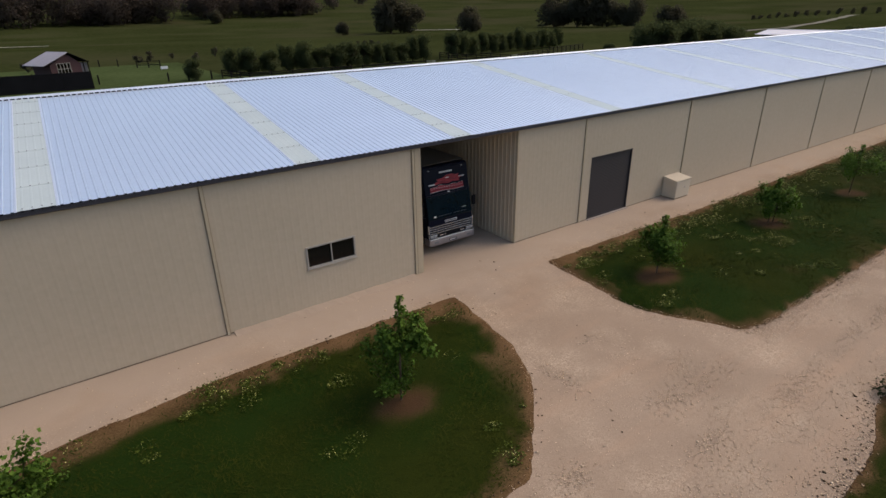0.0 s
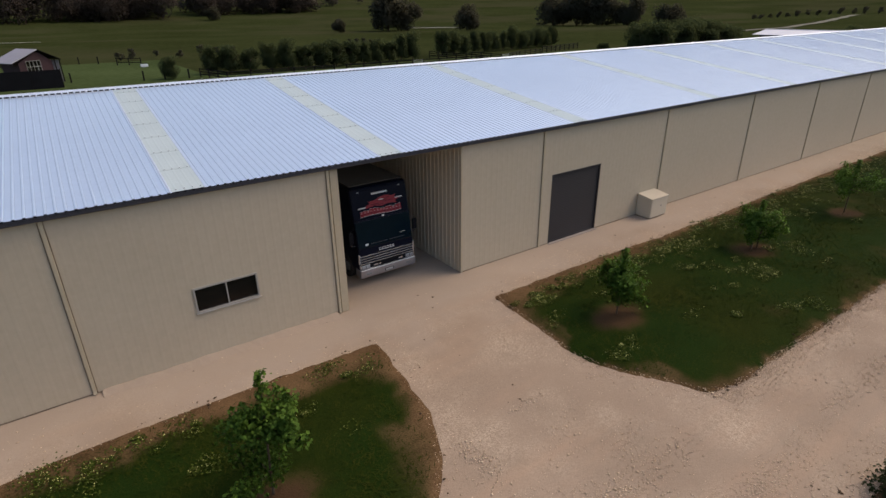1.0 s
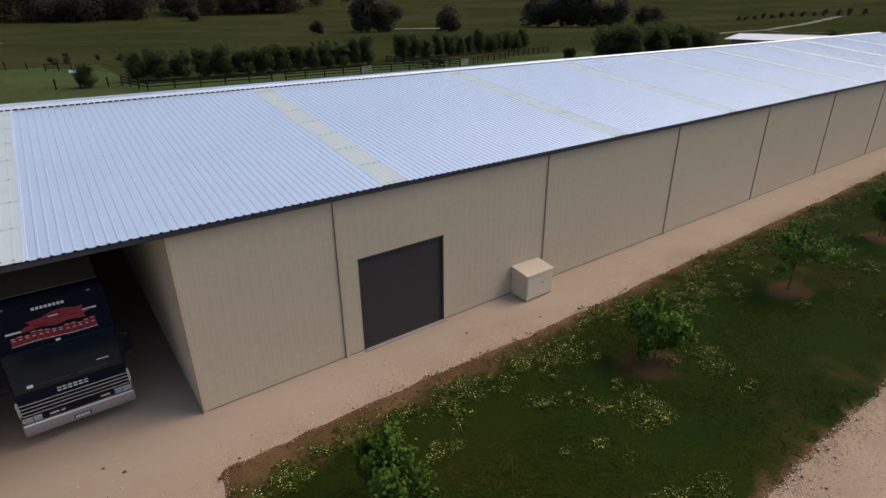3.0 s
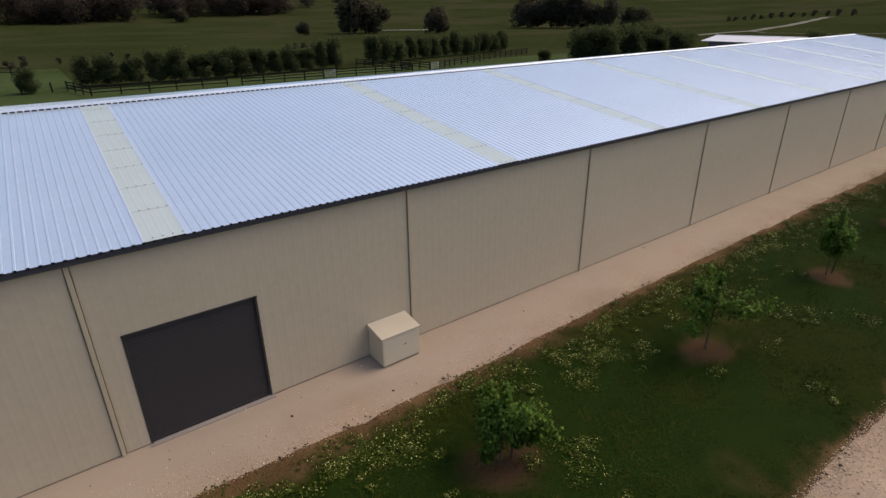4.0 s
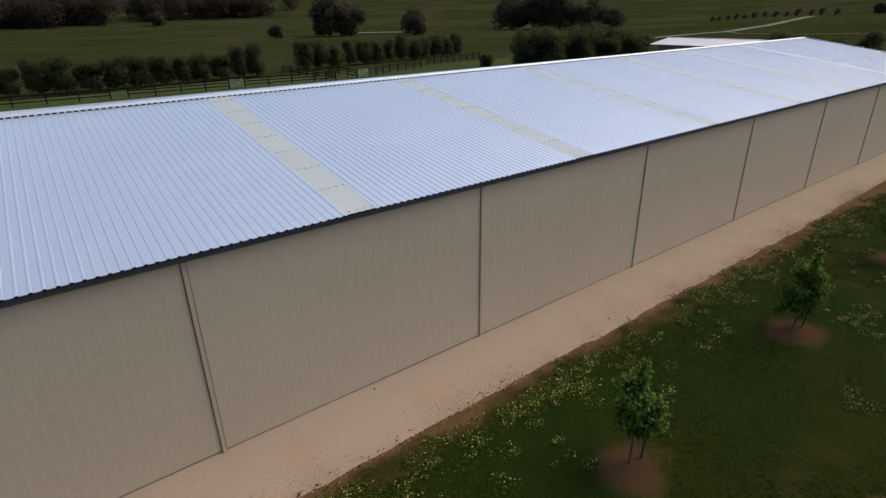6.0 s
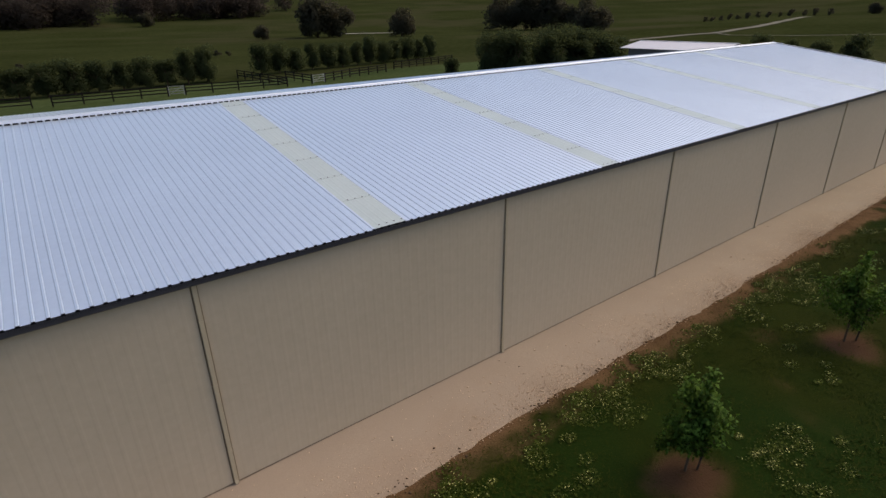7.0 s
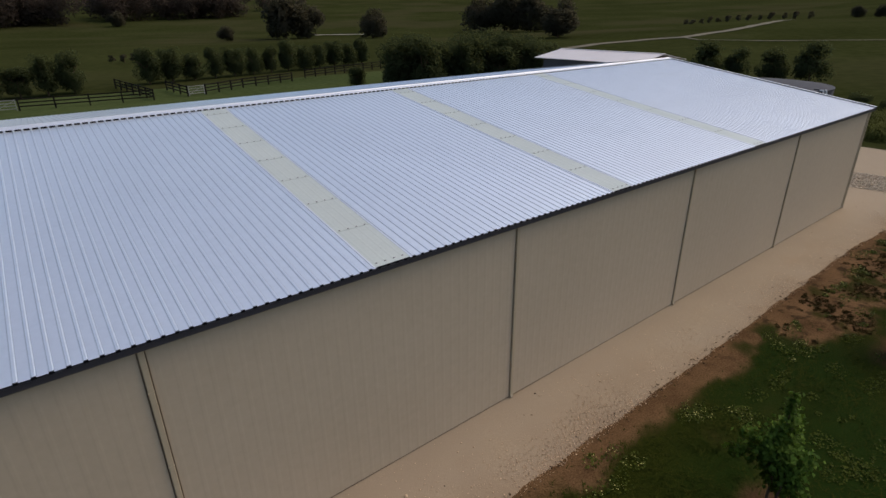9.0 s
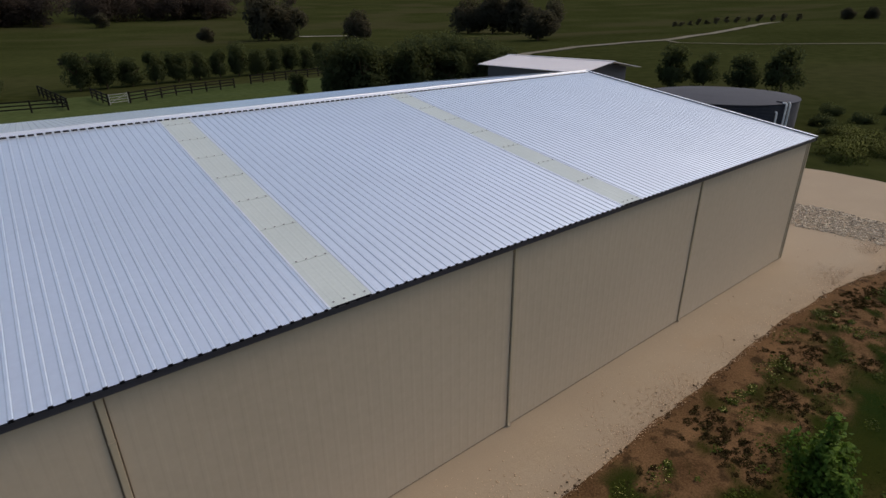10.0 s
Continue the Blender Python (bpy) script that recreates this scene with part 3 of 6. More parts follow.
def build_stones():
    rng = np.random.default_rng(5)
    xs, ys, zs = [], [], []
    for poly, n, box4 in ((BED_WEST, 8000, (-8, 14)), (BED_EAST, 42000, (12, 100)), (BED_SOUTH, 5000, (8, 40))):
        x, y = along(poly, n, rng, 0.42, 0.0)
        s = inner(x, y, poly)
        ok = (s < 0.12) & (x > box4[0]) & (x < box4[1]) & (y > 2)
        xs.append(x[ok]), ys.append(y[ok]), zs.append(np.where(s[ok] > 0, 0.03, 0.0))
    x, y = rng.uniform(-6, 102, 30000), rng.uniform(2, 16.5, 30000)
    away = (inner(x, y, BED_WEST) < -0.05) & (inner(x, y, BED_EAST) < -0.05) & (inner(x, y, BED_SOUTH) < -0.05)
    ok = away & (rng.random(30000) < smooth01(0.3 + 1.1 * fnoise(x, y, 0.35, 41)))
    xs.append(x[ok]), ys.append(y[ok]), zs.append(np.zeros(ok.sum()))
    x, y = rng.uniform(4, 52, 120000), rng.uniform(-1, 9.5, 120000)
    away = (inner(x, y, BED_WEST) < -0.02) & (inner(x, y, BED_EAST) < -0.02) & (inner(x, y, BED_SOUTH) < -0.02)
    ok = away & (rng.random(120000) < smooth01(2.4 * fnoise(x + 0.6 * y, (y - 0.3 * x) * 1.8, 0.4, 47) - 0.35 + 0.25 * smooth01((6.5 - y) / 3)) * smooth01((10.5 - y) / 3))
    xs.append(x[ok]), ys.append(y[ok]), zs.append(np.full(ok.sum(), -0.004))
    x, y = rng.uniform(16, 100, 26000), rng.gamma(1.6, 0.19, 26000)
    y = np.interp(x, [16, 19, 30, 60, 102], [6.72, 6.70, 6.55, 6.35, 6.05]) + 0.12 + 0.12 * fnoise(x, y, 0.5, 44) - y
    xs.append(x), ys.append(y), zs.append(np.full(26000, 0.004))
    # the strip of rubble that lies against the bed, and the loose rim on its north edge
    x, y = rng.uniform(18, 99, 60000), 14.2 + rng.gamma(1.2, 0.42, 60000)
    ok = (y < 16.2) & (inner(x, y, BED_EAST) < 0.03) & (rng.random(60000) < smooth01(0.25 + 1.4 * fnoise(x, y * 1.5, 0.45, 48)) * (0.25 + 0.75 * smooth01((x - 30) / 40)))
    xs.append(x[ok]), ys.append(y[ok]), zs.append(np.full(ok.sum(), -0.004))
    x, y, z = np.concatenate(xs), np.concatenate(ys), np.concatenate(zs)
    scatter_stones("gravel_stones", x, y, z, rng.gamma(3, 0.0034, len(x)) + 0.004, M_STONE, "loose pale limestone chips along the bed edges", "stones", 6)
    # coarse stones raked up in patches between the wheel tracks and along the verges
    xs, ys = [], []
    for cx, cy, rx, ry, n in ((12.0, 6.4, 1.5, 0.35, 1100), (14.3, 4.7, 1.2, 0.28, 700), (9.55, 8.6, 0.35, 0.8, 600), (7.4, 6.15, 0.6, 0.25, 400), (10.6, 5.0, 0.9, 0.18, 350), (11.5, 9.6, 0.6, 0.12, 120),
                              (20, 4.9, 2.5, 0.25, 900), (28, 4.8, 3.5, 0.22, 900), (37, 4.7, 4, 0.22, 800)):
        xs.append(rng.normal(cx, rx * 0.6, n)), ys.append(rng.normal(cy, ry * 0.7, n))
    x = rng.uniform(9.8, 46, 9000)
    xs.append(x), ys.append(np.interp(x, [9.6, 11, 12.1, 13.5, 15, 20, 46], [1.7, 2.6, 2.7, 2.85, 3.3, 3.4, 3.3]) + rng.gamma(1.3, 0.22, 9000) - 0.15)
    x = rng.uniform(15.8, 60, 9000)
    xs.append(x), ys.append(np.interp(x, [15.8, 16.9, 30, 60], [7.0, 6.72, 6.52, 6.32]) + 0.1 - rng.gamma(1.4, 0.16, 9000))
    x, y = np.concatenate(xs), np.concatenate(ys)
    ok = (inner(x, y, BED_WEST) < 0.05) & (inner(x, y, BED_EAST) < 0.05) & (rng.random(len(x)) < 0.25 + 0.75 * smooth01(0.5 + 1.5 * fnoise(x, y, 1.4, 83)))
    x, y = x[ok], y[ok]
    scatter_stones("coarse_gravel", x, y, np.full(len(x), -0.004), rng.gamma(4, 0.0034, len(x)) + 0.005, M_STONE, "coarse pale limestone pieces raked into patches", "stones", 12)
    n = 11000
    x, y = rng.uniform(95.9, 99.6, n), rng.uniform(13.6, 34, n)
    x = x + 0.35 * fnoise(x, y, 0.4, 8)
    scatter_stones("drain_stones", x, y, np.full(n, 0.0), rng.uniform(0.03, 0.085, n), M_ROCK, "band of white and grey drain rocks beside the track", "stones", 7)
    xs, ys = [], []
    for poly, n in ((BED_WEST, 700), (BED_EAST, 4500)):
        x, y = along(poly, n, rng, 0.2, 0.0)
        s = inner(x, y, poly)
        ok = (s > -0.2) & (s < 0.5) & (y > 5) & (rng.random(n) < smooth01(0.5 + 1.5 * fnoise(x, y, 1.2, 55)))
        xs.append(x[ok]), ys.append(y[ok])
    x, y = rng.uniform(72, 100, 16000), rng.uniform(8.5, 13.7, 16000)
    ok = rng.random(16000) < 0.8 * smooth01(2.6 * fnoise(x, y, 0.9, 51) - 0.35)
    x, y = x[ok], y[ok]
    xs.append(x), ys.append(y)
    x = rng.uniform(9.7, 15.2, 260)
    xs[1], ys[1] = np.concatenate([xs[1], x]), np.concatenate([ys[1], np.interp(x, [9.7, 11, 13, 15.2], [1.6, 2.5, 2.65, 3.3]) + rng.gamma(1.5, 0.17, 260) - 0.12])
    x, y = rng.uniform(2, 98, 420), rng.uniform(2.5, 16.4, 420)
    ok = (inner(x, y, BED_WEST) < -0.3) & (inner(x, y, BED_EAST) < -0.3) & (inner(x, y, BED_SOUTH) < -0.3)
    xs[0], ys[0] = np.concatenate([xs[0], x[ok]]), np.concatenate([ys[0], y[ok]])
    size = [rng.gamma(4, 0.006, len(v)) + 0.006 for v in xs[:2]] + [rng.gamma(4, 0.007, len(xs[2])) + 0.008]
    x, y, size = np.concatenate(xs), np.concatenate(ys), np.concatenate(size)
    low = np.maximum(inner(x, y, BED_WEST), inner(x, y, BED_EAST)) < -0.25
    scatter_stones("soil_clods", x, y, np.where(low, -0.008, 0.03), size, M_CLOD, "dark crumbled soil clods along the bed edge", "soil", 8)


def build_weeds():
    rng = np.random.default_rng(11)
    spots = []
    for poly, n, (x0, x1, y0, y1) in ((BED_WEST, 30, (-6, 10, 6.8, 14.2)), (BED_EAST, 330, (14, 98, 6.8, 13.9))):
        x = rng.uniform(x0, x1, n * 4)
        y = np.where(rng.random(n * 4) < 0.72, y1 - 0.25 - rng.exponential(0.55, n * 4), rng.uniform(y0, y1, n * 4))
        ok = (inner(x, y, poly) > 0.4) & (ring_near(x, y) > 0.9)
        spots += list(zip(x[ok][:n], y[ok][:n]))
    for cx, cy, rx, ry, n in ((15.75, 13.2, 0.45, 0.12, 7), (15.5, 9.6, 0.35, 0.12, 4), (23.4, 13.1, 0.35, 0.2, 4), (24.2, 12.3, 0.5, 0.3, 7), (27.6, 13.35, 0.6, 0.3, 4), (23.6, 10.75, 0.35, 0.2, 4),
                              (23.9, 9.6, 0.35, 0.22, 6), (22.3, 11.75, 0.2, 0.12, 2), (27.5, 10.1, 0.5, 0.3, 4), (22.6, 9.45, 0.15, 0.12, 2), (20.5, 9.9, 0.6, 0.3, 2), (33, 12.7, 2.5, 0.5, 8), (38.1, 9.8, 0.4, 0.35, 6), (53.3, 9.3, 0.7, 0.5, 12), (30.5, 12.1, 0.6, 0.4, 6)):
        spots += list(zip(rng.normal(cx, rx, n), rng.normal(cy, ry, n)))
    x = np.arange(29, 71, 0.42) + rng.uniform(-0.5, 0.5, 100)
    spots += [(a, b) for a, b in zip(x, 13.2 + rng.normal(0, 0.16, 100)) if math.sin(a * 1.7) + math.sin(a * 0.61 + 1) > -0.3]
    flowers, weeds = [], []
    for cx, cy in zip(rng.uniform(70, 99, 150), rng.uniform(8.6, 12.9, 150)):
        r = rng.uniform(0.06, 0.3)
        for _ in range(int(260 * r)):
            a, q = rng.uniform(0, 6.28), r * math.sqrt(rng.random())
            weeds.append((cx + 1.4 * q * math.cos(a), cy + q * math.sin(a)))
    for cx, cy in spots:
        if cx > 64 and rng.random() < 0.65:
            continue
        for _ in range(rng.integers(1, 5)):
            bx, by = cx + rng.normal(0, 0.28), cy + rng.normal(0, 0.2)
            k, r = rng.integers(3, 13), rng.uniform(0.07, 0.24)
            for _ in range(k):
                a, q = rng.uniform(0, 6.28), r * math.sqrt(rng.random())
                flowers.append((bx + 1.4 * q * math.cos(a), by + q * math.sin(a)))
            for _ in range(k * 7):
                a, q = rng.uniform(0, 6.28), r * 1.3 * math.sqrt(rng.random())
                weeds.append((bx + 1.4 * q * math.cos(a), by + q * math.sin(a)))
    for name, pts, size, zlo, zhi, material, label, category in (
            ("clover_flowers", flowers, (0.008, 0.017), 0.09, 0.15, M_FLOWER, "small cream clover flowers among the grass", "flowers"),
            ("weed_leaves", weeds, (0.012, 0.032), 0.06, 0.13, M_WEED, "green clover leaves among the grass", "weeds")):
        p = np.array(pts)
        n = len(p)
        r = rng.uniform(*size, n)
        z = rng.uniform(zlo, zhi, n)
        a = rng.uniform(0, 2 * np.pi, n)
        tilt = rng.uniform(-0.6, 0.6, (n, 2))
        V = []
        for k in range(4):
            dx, dy = r * np.cos(a + k * np.pi / 2), r * np.sin(a + k * np.pi / 2)
            V.append(np.column_stack([p[:, 0] + dx, p[:, 1] + dy, z + dx * tilt[:, 0] + dy * tilt[:, 1]]))
        V.append(np.column_stack([p[:, 0], p[:, 1], z - r * 0.7]))
        V = np.stack(V, 1).reshape(-1, 3)
        F = (np.array([(0, 1, 2), (0, 2, 3), (0, 1, 4), (1, 2, 4), (2, 3, 4), (3, 0, 4)])[None] + 5 * np.arange(n)[:, None, None]).reshape(-1, 3)
        tagged(obj(name, mesh_np(name, V, F), material), label, category, kind="stuff")


def build_tufts():
    rng = np.random.default_rng(17)
    x, y = rng.uniform(70, 98, 9000), rng.uniform(9.5, 14.2, 9000)
    s, g, mul, _, bare = bed_fields(x, y, BED_EAST)
    ok = (s > 0.35) & (rng.random(9000) < bare * smooth01(0.15 + 1.8 * fnoise(x, y, 0.8, 71)) * smooth01((s - 0.2) / 1.0))
    C = []
    for cx, cy in zip(x[ok], y[ok]):
        r = rng.uniform(0.03, 0.11)
        n = int(16 + 480 * r)
        a, q = rng.uniform(0, 2 * np.pi, n), r * np.sqrt(rng.random(n))
        C.append(np.column_stack([cx + 1.5 * q * np.cos(a), cy + q * np.sin(a), 0.05 + 0.5 * (r - q) * rng.random(n)]))
    V, F = leaf_cards(rng, np.vstack(C), 0.04, -0.5)
    me = soft_mesh("dead_tufts", V, F, np.tile((0.0, 0.0, 1.0), (len(V), 1)) + 0.6 * rng.normal(size=(len(V), 3)))
    tagged(obj("dead_tufts", me, M_TUFT), "dark brown dying weed tufts on the bare soil", "weeds", kind="stuff")


# ---- the shed ----
WALL_Y, WEST, EAST = 16.6, -22.0, 91.15
EAVE_Y, EAVE_Z, RIDGE_Y, RIDGE_Z, BACK_Y, BACK_Z = 16.42, 5.08, 27.62, 6.615, 42.0, 5.03
SKEW = 0.02
PIPES = [-13.2, -5.2, 2.84, 9.97, 19.16, 27.32, 35.25, 43.2, 51.2, 59.27, 67.29, 75.22, 83.2]
GAP = 0.068
OPEN_L, OPEN_R = 10.3, 15.05
DOOR = (19.74, 22.74, 3.03)
WINDOW = (5.70, 7.45, 1.49, 2.23)
SKYLIGHTS = [-17.3, -9.3, -1.33, 5.66, 11.72, 20.6, 30.62, 38.85, 47.02, 55.03, 63.3, 70.67, 78.85]


def roof_z(y):
    return EAVE_Z + (y - EAVE_Y) * (RIDGE_Z - EAVE_Z) / (RIDGE_Y - EAVE_Y) if y < RIDGE_Y else RIDGE_Z + (y - RIDGE_Y) * (BACK_Z - RIDGE_Z) / (BACK_Y - RIDGE_Y)


def rib_profile(x0, x1, pitch, height, top, base):
    """Pairs (x, lift) of a trapezoid-ribbed sheet."""
    out = [(x0, 0.0)]
    k = math.ceil((x0 - base) / pitch)
    while k * pitch < x1 - base:
        c = k * pitch
        if c - base > x0:
            out += [(c - base, 0.0), (c - top, height), (c + top, height), (c + base, 0.0)]
        k += 1
    out.append((x1, 0.0))
    return out


def ribbed_roof(name, x0, x1, ya, yb, lift, material, parent, label="", rows=1, rib=0.014):
    prof = rib_profile(x0, x1, 0.2, rib, 0.016, 0.03)
    n = len(prof)
    V, F = [], []
    for r in range(rows + 1):
        y = ya + (yb - ya) * r / rows
        V += [(x + SKEW * (y - EAVE_Y), y, roof_z(y) + h + lift) for x, h in prof]
    for r in range(rows):
        F += [(r * n + i, r * n + i + 1, (r + 1) * n + i + 1, (r + 1) * n + i) for i in range(n - 1)]
    me = bpy.data.meshes.new(name)
    me.from_pydata(V, [], F)
    return obj(name, me, material, parent, label)


def ribbed_wall(x0, x1, z0, z1, holes, parent, name="wall"):
    """One bay of cladding at WALL_Y with its ribs outward and a lining behind, cut round the holes (x0, x1, z0, z1)."""
    prof = rib_profile(x0, x1, 0.254, 0.0014, 0.02, 0.05)
    cuts = sorted({h[i] for h in holes for i in (0, 1) if x0 < h[i] < x1})
    for c in cuts:
        for (xa, ha), (xb, hb) in zip(prof, prof[1:]):
            if xa < c < xb:
                prof.append((c, ha + (hb - ha) * (c - xa) / (xb - xa)))
                prof.sort()
                break
    V, F = [], []
    for (xa, ha), (xb, hb) in zip(prof, prof[1:]):
        mid, spans = (xa + xb) / 2, [(z0, z1)]
        for h in holes:
            if h[0] < mid < h[1]:
                spans = [s for a, b in spans for s in ((a, min(b, h[2])), (max(a, h[3]), b)) if s[1] - s[0] > 1e-4]
        for a, b in spans:
            i = len(V)
            V += [(xa, WALL_Y - ha, a), (xb, WALL_Y - hb, a), (xb, WALL_Y - hb, b), (xa, WALL_Y - ha, b)]
            V += [(x, WALL_Y + 0.06, z) for x, z in ((xa, a), (xb, a), (xb, b), (xa, b))]
            F += [(i, i + 1, i + 2, i + 3), (i + 5, i + 4, i + 7, i + 6), (i + 3, i + 2, i + 6, i + 7), (i + 1, i, i + 4, i + 5)]
    me = bpy.data.meshes.new(name)
    me.from_pydata(V, [], F)
    bm = bmesh.new()
    bm.from_mesh(me)
    bmesh.ops.remove_doubles(bm, verts=bm.verts[:], dist=0.0005)
    bm.to_mesh(me)
    bm.free()
    return obj(name, me, M_WALL, parent)


def plain_ribs(name, fixed, a, b, z0, top, parent, facing):
    """A ribbed wall along y (fixed x). top: a function of y."""
    prof = rib_profile(a, b, 0.254, 0.03, 0.016, 0.04)
    V, F = [], []
    for p, h in prof:
        V += [(fixed + facing * h, p, z0), (fixed + facing * h, p, top(p))]
    n = len(prof)
    F += [(2 * i, 2 * i + 2, 2 * i + 3, 2 * i + 1) for i in range(n - 1)]
    off = len(V)
    V += [(fixed - facing * 0.08, p, z) for p, _ in prof for z in (z0, top(p))]
    F += [(off + 2 * i, off + 2 * i + 1, off + 2 * i + 3, off + 2 * i + 2) for i in range(n - 1)]
    F += [(0, 1, off + 1, off), (2 * n - 2, off + 2 * n - 2, off + 2 * n - 1, 2 * n - 1)]
    F += [(2 * i + 1, 2 * i + 3, off + 2 * i + 3, off + 2 * i + 1) for i in range(n - 1)]
    me = bpy.data.meshes.new(name)
    me.from_pydata(V, [], F)
    return obj(name, me, M_WALL, parent)


def build_shed():
    shed = thing("shed", "very long cream steel farm shed with pale ribbed roof", "shed", at=(34, 28, 0))

    def own(ob):
        ob.matrix_parent_inverse = Matrix.Translation((-34, -28, 0))
        return ob
    holes = [(OPEN_L, OPEN_R, -1, 9), (DOOR[0], DOOR[1], -1, DOOR[2]), WINDOW]
    edges = [WEST] + [p + d for p in PIPES for d in (-GAP, GAP)] + [EAST]
    for a, b in zip(edges[0::2], edges[1::2]):
        if a < OPEN_L < b:
            own(ribbed_wall(OPEN_R, b, 0.035, 5.02, holes, shed))
        else:
            own(ribbed_wall(a, b, 0.035, 5.02, holes, shed))
    # dark strip that draws the shadow line under the cladding
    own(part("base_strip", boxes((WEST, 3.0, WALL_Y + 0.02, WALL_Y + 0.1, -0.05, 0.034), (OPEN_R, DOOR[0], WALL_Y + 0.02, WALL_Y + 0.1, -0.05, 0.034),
                                 (DOOR[1], EAST, WALL_Y + 0.02, WALL_Y + 0.1, -0.05, 0.034)), M_GAP, shed, "strip at the foot of the wall, coloured as its shadow line"))
    # gravel banked against the foot of one bay
    bm = bmesh.new()
    rows = []
    for k in range(29):
        h, foot = 0.055 + 0.012 * math.sin(k * 1.9) + 0.008 * math.sin(k * 0.7), WALL_Y - 0.42 + 0.06 * math.sin(k * 1.1)
        rows.append([bm.verts.new((3.0 + 0.2454 * k, y, z)) for y, z in ((WALL_Y + 0.1, -0.05), (WALL_Y + 0.1, h), (WALL_Y - 0.04, h), (foot, -0.03))])
    for p, q in zip(rows, rows[1:]):
        for i in range(4):
            bm.faces.new((p[i], p[(i + 1) % 4], q[(i + 1) % 4], q[i]))
    bm.faces.new(rows[0]), bm.faces.new(rows[-1][::-1])
    bmesh.ops.recalc_face_normals(bm, faces=bm.faces[:])
    own(part("gravel_bank", bm, M_GRAVEL, shed, "pale gravel banked against the wall"))
    # downpipes in their recesses
    for p in PIPES:
        # backing in dark brown paints the shade on both sides of the pipe
        own(part("recess", boxes((p - GAP, p + GAP, WALL_Y + 0.016, WALL_Y + 0.05, 0.0, 5.02)), M_GAP, shed, "recess backing behind the downpipe, darkened for gap shade"))
        bm = bmesh.new()
        box(bm, p - 0.046, p + 0.046, WALL_Y - 0.046, WALL_Y + 0.014, 0.10, 4.96, bevel=0.014)
        extrude(bm, [(WALL_Y - 0.044, 0.112), (WALL_Y + 0.012, 0.112), (WALL_Y - 0.008, 0.02), (WALL_Y - 0.07, 0.02)], "x", p - 0.04, p + 0.04)
        pipe = own(part("downpipe", bm, M_TRIM, shed, "cream steel downpipe"))
        for z in (0.9, 2.6, 4.1):
            part("bracket", boxes((p - 0.052, p + 0.052, WALL_Y - 0.05, WALL_Y + 0.01, z, z + 0.03), bevel=0.004), M_TRIM, pipe)
    # the open bay's corner trims
    own(part("corner_trim", boxes((PIPES[3] + GAP + 0.004, OPEN_L, WALL_Y - 0.024, WALL_Y + 0.2, 0.0, 5.02), bevel=0.006), M_TRIM, shed, "cream flat corner flashing"))
    own(part("corner_trim", boxes((OPEN_R - 0.015, OPEN_R + 0.07, WALL_Y - 0.024, WALL_Y + 0.1, 0.0, 5.02), bevel=0.006), M_TRIM, shed, "cream flat corner flashing"))
    own(part("corner_trim", boxes((EAST - 0.07, EAST + 0.02, WALL_Y - 0.024, WALL_Y + 0.08, 0.0, 5.02), bevel=0.006), M_TRIM, shed, "cream flat corner flashing"))
    own(part("corner_pipe", boxes((EAST + 0.03, EAST + 0.12, WALL_Y - 0.06, WALL_Y + 0.02, 0.02, 4.97), bevel=0.012), M_TRIM, shed, "cream steel downpipe"))
    # inside of the open bay, end walls, back wall
    own(plain_ribs("bay_wall", OPEN_R, WALL_Y + 0.1, BACK_Y - 0.3, 0.0, lambda y: roof_z(y) - 0.02, shed, -1))
    own(plain_ribs("bay_wall", OPEN_L, WALL_Y + 0.2, BACK_Y - 0.3, 0.0, lambda y: roof_z(y) - 0.02, shed, 1))
    own(plain_ribs("end_wall", EAST, WALL_Y + 0.08, BACK_Y - 0.1, 0.0, lambda y: roof_z(y) - 0.02, shed, 1))
    own(plain_ribs("end_wall", WEST, WALL_Y + 0.08, BACK_Y - 0.1, 0.0, lambda y: roof_z(y) - 0.02, shed, -1))
    own(part("back_wall", boxes((WEST, EAST, BACK_Y - 0.2, BACK_Y - 0.1, 0.0, BACK_Z - 0.05)), M_WALL, shed))
    own(part("bay_floor", boxes((OPEN_L - 0.05, OPEN_R + 0.05, WALL_Y + 2.9, BACK_Y - 0.3, -0.08, -0.027)), M_GRAVEL, shed, "dusty gravel floor of the open bay"))
    # roof
    runs = [WEST - 0.15] + [x + d for x in SKYLIGHTS for d in (0.03, 0.81)] + [EAST + 0.18]
    for a, b in zip(runs[0::2], runs[1::2]):
        own(ribbed_roof("roof", a, b, EAVE_Y, RIDGE_Y - 0.04, 0.0, M_ROOF, shed, "pale zinc-coated ribbed roof sheets"))
    own(ribbed_roof("roof", WEST - 0.15, EAST + 0.18, RIDGE_Y + 0.04, BACK_Y, 0.0, M_ROOF, shed, "pale zinc-coated ribbed roof sheets"))
    bm = bmesh.new()
    lo_f, lo_b = RIDGE_Y - 0.24, RIDGE_Y + 0.24
    up = 0.046
    pts = [(lo_f, roof_z(lo_f) + up - 0.002), (lo_f + 0.01, roof_z(lo_f) + up + 0.004), (RIDGE_Y - 0.05, roof_z(RIDGE_Y - 0.05) + up + 0.006), (RIDGE_Y, RIDGE_Z + up + 0.03),
           (RIDGE_Y + 0.05, roof_z(RIDGE_Y + 0.05) + up + 0.006), (lo_b - 0.01, roof_z(lo_b) + up + 0.004), (lo_b, roof_z(lo_b) + up - 0.012),
           (lo_b - 0.02, roof_z(lo_b) + up - 0.001), (RIDGE_Y, RIDGE_Z + up + 0.01), (lo_f + 0.02, roof_z(lo_f) + up - 0.001)]
